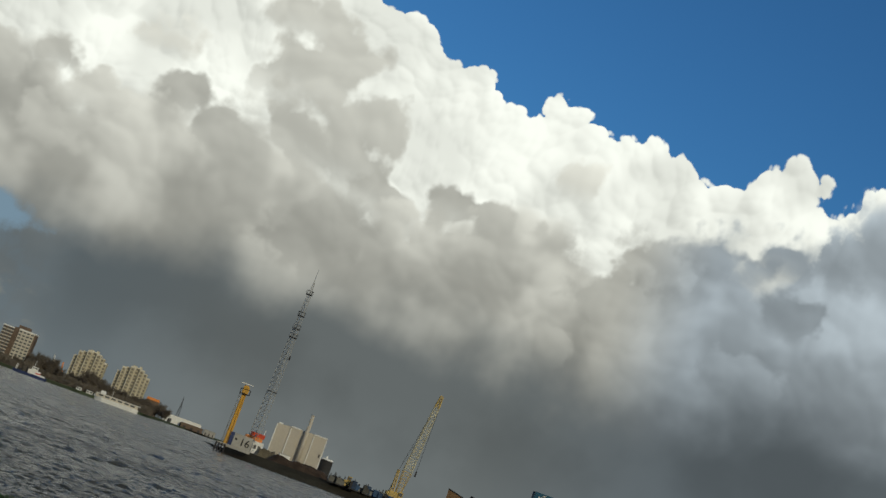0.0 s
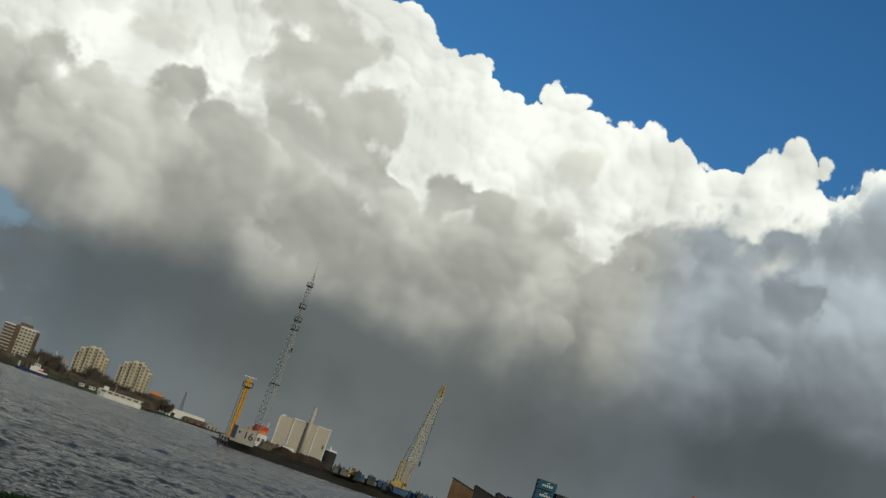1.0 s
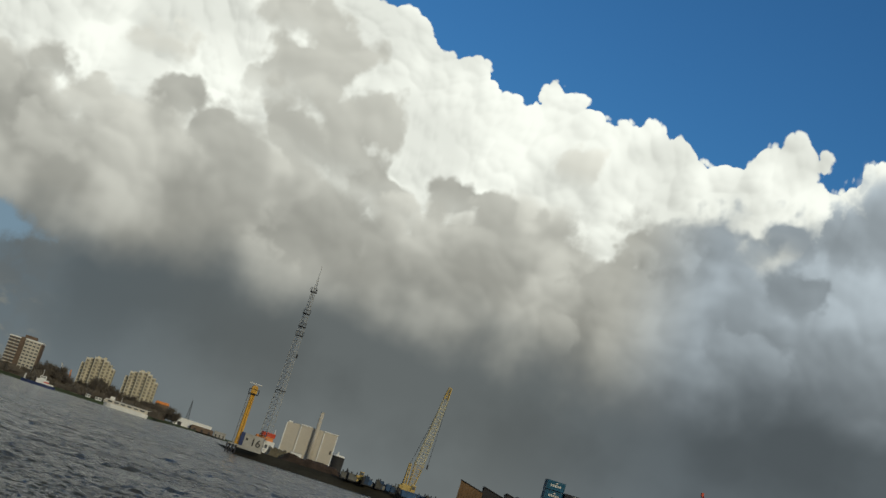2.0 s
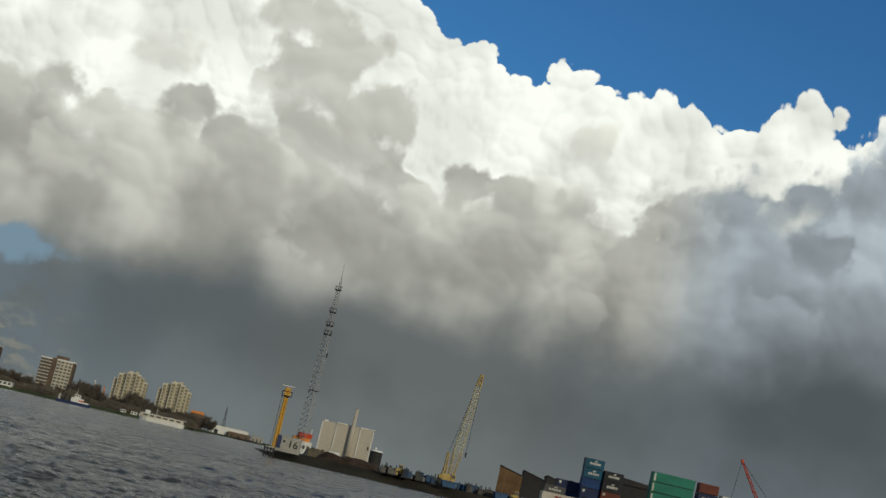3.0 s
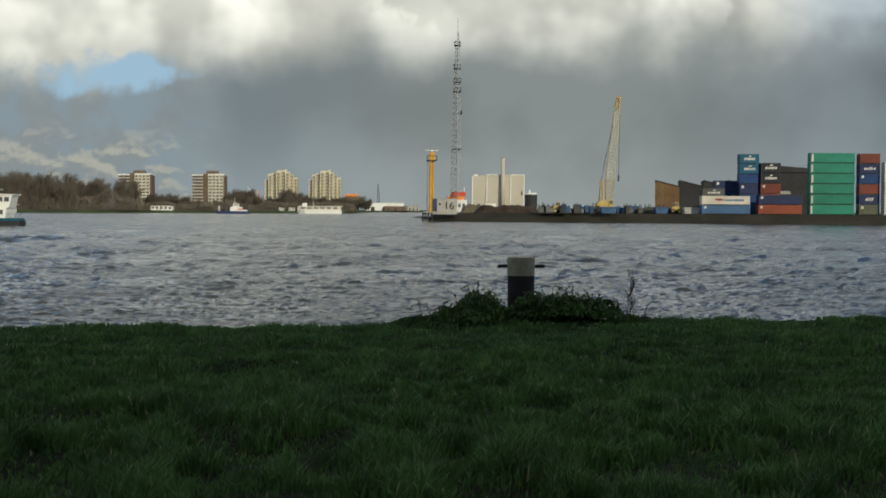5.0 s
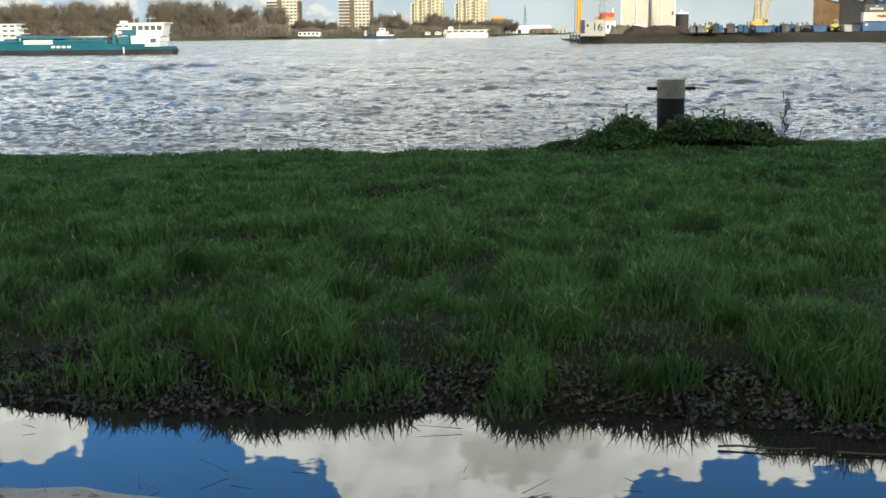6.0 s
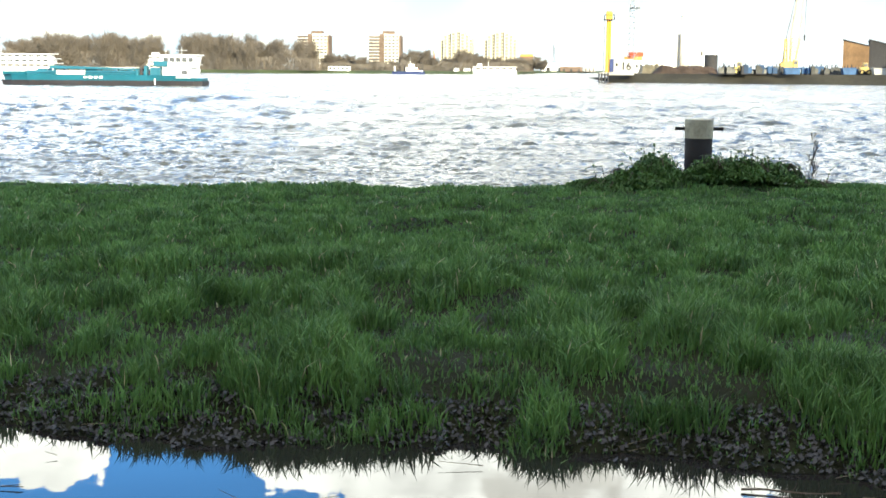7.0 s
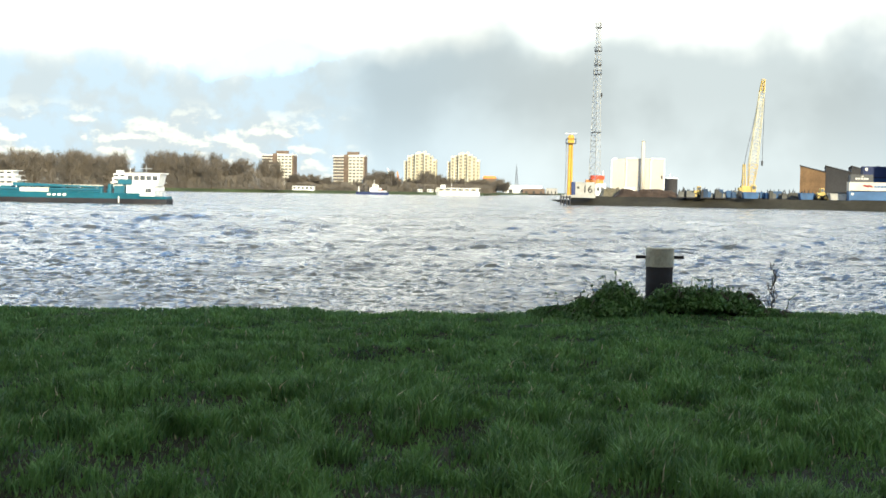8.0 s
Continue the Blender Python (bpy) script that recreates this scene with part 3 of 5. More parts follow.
def bramble(x, y, z, rx, ry, rz, seed, label):
    """A mound of arching stems under many small leaves."""
    rs = np.random.RandomState(seed)
    g = float(ground_height(np.array([x]), np.array([y]))[0])
    ob = thing("bramble_bush", x, y, g - 0.03, label, "bush", "brambles on the bank")
    bm = bmesh.new()
    for _ in range(26):
        a, r = rs.rand() * 6.283, rs.rand()
        p = Vector((math.cos(a) * rx * 0.3 * r, math.sin(a) * ry * 0.3 * r, 0))
        m = Vector((math.cos(a) * rx * 0.6, math.sin(a) * ry * 0.6, rz * (0.8 + 0.4 * rs.rand())))
        e = Vector((math.cos(a) * rx * 1.0, math.sin(a) * ry, rz * (0.1 + 0.8 * rs.rand())))
        rod(bm, p, m, 0.006, 0.004, 4)
        rod(bm, m, e, 0.004, 0.002, 4)
    shoots = []
    for _ in range(int(16 * rx)):
        a, r = rs.rand() * 6.283, 0.75 * rs.rand()
        root = Vector((math.cos(a) * rx * r, math.sin(a) * ry * r, rz * 0.75))
        bend = root + Vector((math.cos(a) * 0.04, math.sin(a) * 0.04, 0.10 + 0.09 * rs.rand()))
        tip = bend + Vector((math.cos(a) * 0.08, math.sin(a) * 0.08, 0.03 * rs.randn()))
        rod(bm, root, bend, 0.004, 0.003, 4)
        rod(bm, bend, tip, 0.003, 0.0015, 4)
        shoots += [root.lerp(bend, 0.35 + 0.3 * i) for i in range(3)] + [bend.lerp(tip, i / 3) for i in range(4)]
    part("stem_tangle", bm, WEED, ob)
    n = int(8500 * rx / 0.4)
    a, r, h = rs.rand(n) * 6.283, rs.rand(n) ** 0.45, rs.rand(n)
    lump = 0.62 + 0.75 * lattice_noise(a * 1.6 + seed, h * 3.0, seed)
    px, py = np.cos(a) * r * rx * lump, np.sin(a) * r * ry * lump
    pz = rz * lump * np.sqrt(np.clip(1 - (r * 0.96) ** 2, 0.02, 1)) * (0.35 + 0.75 * h ** 0.5)
    if shoots:
        far = np.array(shoots)
        px, py, pz = np.concatenate([px, far[:, 0]]), np.concatenate([py, far[:, 1]]), np.concatenate([pz, far[:, 2]])
    lv = leaf_scatter("leaves", px, py, np.maximum(pz, 0.02), 0.029, seed + 1, IVY, 1.2)
    lv.parent = ob
    return ob


for bx, by, brx, bry, brz, bseed, btext in (
        (1.00, 12.28, 0.20, 0.22, 0.21, 51, "dark green bramble mound beside the bollard"),
        (0.84, 12.20, 0.30, 0.25, 0.15, 52, "low dark green bramble beside the bollard"),
        (0.60, 12.15, 0.32, 0.25, 0.09, 56, "low trailing bramble at the end of the mound"),
        (1.60, 12.06, 0.28, 0.18, 0.20, 53, "dark green bramble growing over the bollard foot"),
        (1.86, 12.22, 0.19, 0.2, 0.17, 57, "leafy dark green bramble with arching shoots"),
        (2.08, 12.25, 0.24, 0.22, 0.20, 54, "leafy dark green bramble with arching shoots"),
        (2.46, 12.20, 0.15, 0.18, 0.09, 55, "low trailing bramble at the end of the mound")):
    bramble(bx, by - 0.06, 0, brx * 1.08, bry * 1.2, brz, bseed, btext)


def dry_weed(x, y):
    rs = np.random.RandomState(61)
    g = float(ground_height(np.array([x]), np.array([y]))[0])
    ob = thing("dry_weed", x, y, g - 0.02, "thin dry brown branching weed stalk on the bank", "weed")
    bm = bmesh.new()
    prev = Vector((0, 0, 0))
    for i in range(7):
        nxt = Vector((0.004 * i * (i % 3 - 0.5), 0, 0.066 * (i + 1)))
        rod(bm, prev, nxt, 0.0062 - 0.0005 * i, None, 4)
        for s in range(3):
            a = rs.rand() * 6.283
            ln = 0.13 * (1 - i / 9)
            tip = nxt + Vector((math.cos(a) * ln * 0.6, math.sin(a) * ln * 0.6, ln * 0.9))
            rod(bm, nxt, tip, 0.0042, 0.0022, 3)
            for q in range(3):
                b = nxt.lerp(tip, 0.4 + 0.2 * q)
                rod(bm, b, b + Vector(((rs.rand() - 0.5) * 0.06, (rs.rand() - 0.5) * 0.06, 0.04)), 0.0034, 0.0022, 3)
        prev = nxt
    part("stalk", bm, WEED, ob)


dry_weed(2.44, 12.25)


# ---------------------------------------------------------------- river
def river():
    ys = 1 / np.linspace(1 / 26.0, 1 / 4700.0, 640)
    ys = np.concatenate([[12.9, 18.0], ys])
    an = np.concatenate([np.linspace(-78, -31, 16)[:-1], np.linspace(-31, 31, 760), np.linspace(31, 78, 16)[1:]])
    gy, ga = np.meshgrid(ys, np.tan(np.radians(an)), indexing="ij")
    gx = ga * gy
    step = np.maximum(gy * gy / 6900, 0.05)
    rs = np.random.RandomState(71)
    gz = np.zeros_like(gx)
    for _ in range(200):
        lam = math.exp(rs.uniform(math.log(0.18), math.log(9.0)))
        th = 1.65 + rs.randn() * 0.75
        ph = (gx * math.cos(th) + gy * math.sin(th)) * 6.283 / lam + rs.rand() * 6.283
        gate = ramp(lattice_noise(gx / (1.1 * lam) + rs.rand() * 50, gy / (3 * lam) + rs.rand() * 50, rs.randint(999)), 0.25, 0.8) * 1.5
        fade = np.clip(lam / (1.0 * step) - 0.4, 0, 1) * np.clip(2.3 * step / lam, 0.10, 1)
        gz += 0.0100 * lam ** 0.74 * gate * fade * (1 - 1.6 * np.abs(np.sin(ph / 2)) ** 0.8)
    n = gx.shape[1]
    i = (np.arange(len(ys) - 1)[:, None] * n + np.arange(n - 1)[None, :]).ravel()
    ob = triangles("water", np.stack([gx, gy, gz], -1).reshape(-1, 3), np.stack([i, i + 1, i + n + 1, i + n], 1), WATER, True)
    tagged(ob, "choppy grey river water under a heavy sky", "river", kind="structure")


river()


# ---------------------------------------------------------------- far bank
def land(name, front, back, top, slope, material, label):
    """A bank: water line, sloped face, flat top."""
    bm = bmesh.new()
    rows = []
    for i, (x, y) in enumerate(front):
        rows.append([bm.verts.new(p) for p in ((x, y, -1.0), (x, y + slope * 0.3, 0.1), (x + 0.3, y + slope, top), (x * (1 + (back - y) / y * 0.2), back, top))])
    for a, b in zip(rows, rows[1:]):
        for i in range(3):
            bm.faces.new((a[i], b[i], b[i + 1], a[i + 1]))
    bmesh.ops.recalc_face_normals(bm, faces=bm.faces)
    ob = finish(name, bm, material)
    return tagged(ob, label, "bank", kind="structure")


land("far_bank", [(-2600, 500), (-900, 660), (-420, 750), (-240, 805), (-140, 850), (-60, 900), (-22, 960), (-8, 1300), (20, 1600), (120, 1700), (900, 1800), (2600, 1900)],
     4300, 1.9, 9, FAR_BANK, "grassy far river bank with a stone edge")


def bare_tree_meshes(seed, slim):
    rs = np.random.RandomState(seed)
    bm = rodded((0, 0, 0), (0, 0, 0.35), 0.020, 0.015, 7)
    rod(bm, (0, 0, 0.35), (0.01, 0, 0.75), 0.015, 0.005, 6)
    ends = []
    for i in range(16):
        z0 = 0.08 + 0.58 * i / 16
        a = i * 2.4 + rs.rand()
        r = slim * (0.55 + 0.5 * rs.rand()) * math.sin(math.pi * min(0.92, 0.25 + z0 * 0.85))
        e = Vector((math.cos(a) * r, math.sin(a) * r, min(0.97, z0 + 0.25 + 0.2 * rs.rand())))
        rod(bm, (0, 0, z0), e, 0.007, 0.003, 4)
        ends.append((Vector((0, 0, z0)), e))
    trunk = bpy.data.meshes.new("trunk")
    bm.to_mesh(trunk)
    bm.free()
    trunk.materials.append(BARK)
    n = 4400
    k = rs.randint(0, len(ends), n)
    f = 0.15 + 0.85 * rs.rand(n)
    p0 = np.array([[*ends[j][0]] for j in k])
    p1 = np.array([[*ends[j][1]] for j in k])
    p = p0 + (p1 - p0) * f[:, None] + rs.randn(n, 3) * 0.042
    ln = 0.05 + 0.11 * rs.rand(n)
    out = p[:, :2] / (np.linalg.norm(p[:, :2], axis=1)[:, None] + 0.05)
    d = np.stack([out[:, 0] * 0.3 + rs.randn(n) * 0.20, out[:, 1] * 0.3 + rs.randn(n) * 0.20, 0.75 + 0.3 * rs.rand(n)], 1) * ln[:, None]
    s = rs.randn(n, 3)
    s[:, 2] *= 0.2
    s = s / np.linalg.norm(s, axis=1)[:, None] * 0.0032
    v = np.stack([p - s, p + s, p + d + s * 0.35, p + d - s * 0.35], 1).reshape(-1, 3)
    i = (np.arange(n) * 4)[:, None]
    tmp = triangles("crown", v, np.concatenate([i + [0, 1, 2], i + [0, 2, 3]]), TWIG)
    crown = tmp.data
    bpy.data.objects.remove(tmp)
    return trunk, crown


TREES = [bare_tree_meshes(100 + i, (0.22, 0.30, 0.26, 0.36, 0.20, 0.32)[i]) for i in range(6)]
tree_rs = np.random.RandomState(81)


def bare_tree(x, y, h, label="tall bare brown winter tree on the far bank", wide=1.0):
    t, c = TREES[tree_rs.randint(6)]
    ob = thing("bare_tree", x, y, 1.7, label, "tree", "trees on the far bank", tree_rs.rand() * 360)
    ob.scale = (h * wide, h * wide, h)
    for n, me in (("trunk", t), ("crown", c)):
        o = new(n, me)
        o.parent = ob
    return ob


for i in range(78):
    x = -430 + i * 3.45 + tree_rs.randn() * 1.5
    depth = 840 + tree_rs.rand() * 70
    swell = 1.0 + 0.10 * math.sin(x * 0.075) + 0.07 * math.sin(x * 0.21 + 1)
    if -262 < x < -252 or -331 < x < -325:
        swell *= 0.62
    fall = 1.0 if x < -185 else 0.86 if x < -160 else 0.72
    bare_tree(x, depth, 21.5 * swell * fall * (0.9 + 0.2 * tree_rs.rand()), wide=1.25)
for i in range(26):
    x = -160 + i * 2.3
    bare_tree(x * 1.0, 905 + tree_rs.rand() * 25, (9.5 if x < -128 else 6) * (0.75 + 0.5 * tree_rs.rand()), "low bare brown tree before the tower blocks", 1.3)
for i in range(40):
    x = -112 + i * 2.75 + tree_rs.randn()
    h = (15 if x < -98 else 11 if x < -80 else 10 if x < -70 else 16 if -70 < x < -58 else 10.5)
    bare_tree(x, 1010 + tree_rs.rand() * 50, h * (0.8 + 0.35 * tree_rs.rand()), "bare brown tree before the tower blocks", 1.2)


def shrub_belt(x0, x1, y, h, seed):
    """Undergrowth under the far trees: one thicket of twigs."""
    rs = np.random.RandomState(seed)
    n = int((x1 - x0) * 85)
    x = x0 + (x1 - x0) * rs.rand(n)
    yy = y + rs.randn(n) * 6 + (x - x0) * 0.0
    top = h * (0.45 + 0.75 * lattice_noise(x / 9, x * 0, seed))
    z = 1.6 + top * rs.rand(n) ** 1.3
    ln = 1.2 + 1.6 * rs.rand(n)
    p = np.stack([x, yy, z], 1)
    d = np.stack([rs.randn(n) * 0.5, rs.randn(n) * 0.5, 0.8 + 0 * x], 1) * ln[:, None]
    s = np.stack([0.11 + 0.1 * rs.rand(n), 0 * x, 0 * x], 1)
    v = np.stack([p - s, p + s, p + d + s * 0.3, p + d - s * 0.3], 1).reshape(-1, 3)
    i = (np.arange(n) * 4)[:, None]
    ob = triangles("undergrowth", v, np.concatenate([i + [0, 1, 2], i + [0, 2, 3]]), TWIG)
    tagged(ob, "brown leafless undergrowth along the far bank", "undergrowth", kind="stuff")


shrub_belt(-440, -150, 850, 12, 91)
shrub_belt(-170, -98, 905, 6, 92)
shrub_belt(-112, -16, 1005, 6, 93)


def storey_block(ob, x0, x1, y0, y1, z0, z1, floors, bays, wall, glass, band=None, name="wall", pane_w=0.34, pane_z=(0.30, 0.80)):
    """A block of flats with its windows set in, floor by floor."""
    part(name, boxed(x0, x1, y0, y1, z0, z1), wall, ob)
    fh = (z1 - z0) / floors
    bw = (x1 - x0) / bays
    pane = bpy.data.meshes.new("window")
    bm = boxed(-bw * pane_w, bw * pane_w, -0.12, 0.1, fh * pane_z[0], fh * pane_z[1])
    bm.to_mesh(pane)
    bm.free()
    pane.materials.append(glass)
    led = None
    if band:
        led = bpy.data.meshes.new("balcony")
        bm = boxed(-bw * 0.44, bw * 0.44, -0.9, 0.1, 0.0, fh * 0.34)
        bm.to_mesh(led)
        bm.free()
        led.materials.append(band)
    for f in range(floors):
        for b in range(bays):
            for me in (pane, led):
                if me:
                    o = new(me.name.split(".")[0], me)
                    o.parent = ob
                    o.matrix_basis = pose(x0 + bw * (b + 0.5), y0, z0 + f * fh)


def slab_tower(x, y, label):
    ob = thing("apartment_tower", x, y, 1.5, label, "apartment tower", "tower blocks on the far bank")
    storey_block(ob, -12.3, -3.6, 2.0, 18, 0, 28.0, 11, 3, BRICK, GLASS, CREAM)
    part("stair_tower", boxed(-3.6, 0.4, 1.0, 16, 0, 29.6), BRICK, ob, "dark brick stair tower")
    storey_block(ob, 0.4, 12.4, 0, 18, 0, 28.4, 11, 4, PALE, GLASS, PALE)
    part("side_wall", boxed(12.4, 13.6, 0.5, 18, 0, 28.0), BRICK, ob)
    part("roof_edge", boxed(-12.6, -3.6, 1.7, 18, 28.0, 28.9), WHITE, ob, "white roof edge")
    part("roof_edge", boxed(0.2, 13.8, -0.3, 18, 28.4, 29.4), WHITE, ob, "white roof edge")
    part("roof_hut", boxed(-1.5, 7.5, 5, 13, 28.6, 32.0), BRICK, ob, "brown lift house")
    return ob


slab_tower(-191.5, 1050, "brown brick and white balcony tower block behind trees")
slab_tower(-133.2, 1050, "brown brick and white balcony tower block behind trees")


def stepped_tower(x, y, label):
    ob = thing("stepped_tower", x, y, 1.5, label, "apartment tower", "tower blocks on the far bank")
    for k, (x0, x1, d, z1, fl) in enumerate(((-14.5, -11.4, 3.5, 27, 10), (-11.4, -8.2, 1.2, 31, 11), (-8.2, -4.6, 2.2, 32.5, 12), (-4.6, -0.6, 0, 33.5, 12),
                                             (-0.6, 3.4, 1.6, 34.5, 12), (3.4, 7.4, 0, 33, 12), (7.4, 10.8, 2.0, 31.5, 11), (10.8, 14, 4, 28, 10))):
        storey_block(ob, x0, x1 - 0.25, d, 22, 0, z1, fl, 1, BUFF, BUFF_GLASS, None, "wall", 0.30, (0.22, 0.86))
        part("parapet", boxed(x0 - 0.15, x1 - 0.1, d - 0.3, 22, z1, z1 + 0.7 + 0.7 * (k % 2)), PALE, ob)
        part("bay_edge", boxed(x0 - 0.1, x0 + 0.35, d - 0.7, d + 0.2, 0, z1), PALE, ob)
    part("roof_hut", boxed(-3.5, -0.5, 6, 12, 33, 36), BUFF, ob)
    part("roof_hut", boxed(2, 4.4, 7, 12, 34, 36.6), BUFF, ob)
    return ob


stepped_tower(-81.6, 1150, "buff stepped apartment tower with many balconies")
stepped_tower(-43.1, 1150, "buff stepped apartment tower with pale parapets")


def low_house(x, y, w, h, wall, label, windows=5):
    ob = thing("low_house", x, y, 1.6, label, "house")
    part("wall", boxed(-w / 2, w / 2, 0, 8, 0, h), wall, ob)
    part("roof", prismed([(-w / 2 - 0.4, h), (w / 2 + 0.4, h), (w / 2 - 0.6, h + 0.5), (-w / 2 + 0.6, h + 0.5)], -0.4, 8.4), DARK_GREY, ob)
    for i in range(windows):
        c = -w / 2 + w * (i + 0.5) / windows
        part("window", boxed(c - w / windows * 0.3, c + w / windows * 0.3, -0.08, 0.05, h * 0.35, h * 0.8), GLASS, ob)
    return ob


low_house(-139.5, 862, 14, 3.2, WHITE, "low white waterside house with a flat roof")
for hx, hw in ((-62, 4.5), (-56, 4), (-70, 3.5)):
    low_house(hx, 985, hw, 2.6, WHITE, "small white house on the far bank", 2)


def hall(x0, x1, y, z1, wall, label, ridge=0.8, cover=None):
    ob = thing("warehouse", (x0 + x1) / 2, y, 1.5, label, "warehouse")
    w = (x1 - x0) / 2
    h = z1 - 1.5
    part("wall", boxed(-w, w, 0, 25, 0, h - ridge), wall, ob)
    part("roof", prismed([(-w - 0.3, h - ridge), (w + 0.3, h - ridge), (w * 0.9, h), (-w * 0.9, h)], -0.4, 25.4), cover or wall, ob)
    for i in range(3):
        c = -w + 2 * w * (i + 0.5) / 3
        part("door", boxed(c - w * 0.1, c + w * 0.1, -0.12, 0.05, 0, h * 0.5), DARK_GREY, ob)
    return ob


hall(-9.5, 37, 1610, 11.5, WHITE, "long white warehouse on the far shore")
hall(13, 40, 1602, 7.6, BRICK, "low brown shed before the white warehouse", 0.4)
hall(42, 56, 1615, 8.5, CONCRETE, "low grey shed on the far shore", 0.4)
hall(-27, -15, 1200, 17.4, BRICK, "orange roofed hall behind bare trees", 2.2, ORANGE)


def lattice(bm, a, b, wa, wb, steps, r, sides=3, thick=4):
    """A lattice strut from a to b: chords at the corners, rings and diagonals between."""
    a, b = Vector(a), Vector(b)
    q = (b - a).to_track_quat("Z", "Y").to_matrix()
    rings = []
    for i in range(steps + 1):
        f = i / steps
        w = wa + (wb - wa) * f
        rings.append([a.lerp(b, f) + q @ Vector((math.cos(6.2832 * (k + 0.5) / sides) * w, math.sin(6.2832 * (k + 0.5) / sides) * w, 0)) for k in range(sides)])
    for k in range(sides):
        rod(bm, rings[0][k], rings[-1][k], r, r * 0.8, thick)
    for i in range(steps):
        for k in range(sides):
            rod(bm, rings[i][k], rings[i + 1][(k + 1) % sides], r * 0.5, None, 3)
            rod(bm, rings[i + 1][k], rings[i + 1][(k + 1) % sides], r * 0.5, None, 3)
    return bm


def radio_mast(x, y):
    ob = thing("far_radio_mast", x, y, 1.5, "slim dark lattice radio mast far off", "mast")
    part("shaft", lattice(bmesh.new(), (0, 0, 0), (0, 0, 40), 4.0, 0.5, 10, 0.35), DARK_GREY, ob)
    part("spike", rodded((0, 0, 40), (0, 0, 44), 0.25, 0.1), DARK_GREY, ob)


radio_mast(5.9, 2000)


def yard_crane(x, y, h, material, label, lean):
    ob = thing("harbour_crane", x, y, 1.6, label, "crane")
    part("tower", lattice(bmesh.new(), (0, 0, 0), (0, 0, h * 0.55), 1.6, 1.2, 6, 0.3, 4), material, ob)
    part("jib", lattice(bmesh.new(), (0, 0, h * 0.5), (lean, 0, h), 0.9, 0.4, 8, 0.25, 4), material, ob)
    part("cab", boxed(-1.5, 1.5, -1.2, 1.2, h * 0.48, h * 0.6), material, ob)


yard_crane(-102, 1090, 20, WHITE, "white harbour crane behind bare trees", -3)
yard_crane(-96, 1095, 17, ORANGE, "orange harbour crane behind bare trees", -1)


# ---------------------------------------------------------------- vessels
def hull_mesh(bm, x0, x1, half, z0, z1, bow=0.0, stern=0.0):
    """A hull: upright sides, ends drawn in."""
    xs = [x0, x0 + (x1 - x0) * 0.06, x0 + (x1 - x0) * 0.16, x1 - (x1 - x0) * 0.14, x1 - (x1 - x0) * 0.04, x1]
    ws = [half * (1 - bow), half * (1 - bow * 0.45), half, half, half * (1 - stern * 0.35), half * (1 - stern)]
    top = [bm.verts.new((x, -w, z1)) for x, w in zip(xs, ws)] + [bm.verts.new((x, w, z1)) for x, w in reversed(list(zip(xs, ws)))]
    low = [bm.verts.new((x * 0.985 + (x0 + x1) * 0.0075, -w * 0.93, z0)) for x, w in zip(xs, ws)] + [bm.verts.new((x * 0.985 + (x0 + x1) * 0.0075, w * 0.93, z0)) for x, w in reversed(list(zip(xs, ws)))]
    bm.faces.new(top)
    bm.faces.new(low[::-1])
    n = len(top)
    for i in range(n):
        bm.faces.new((top[i], low[i], low[(i + 1) % n], top[(i + 1) % n]))
    bmesh.ops.recalc_face_normals(bm, faces=bm.faces)
    return bm


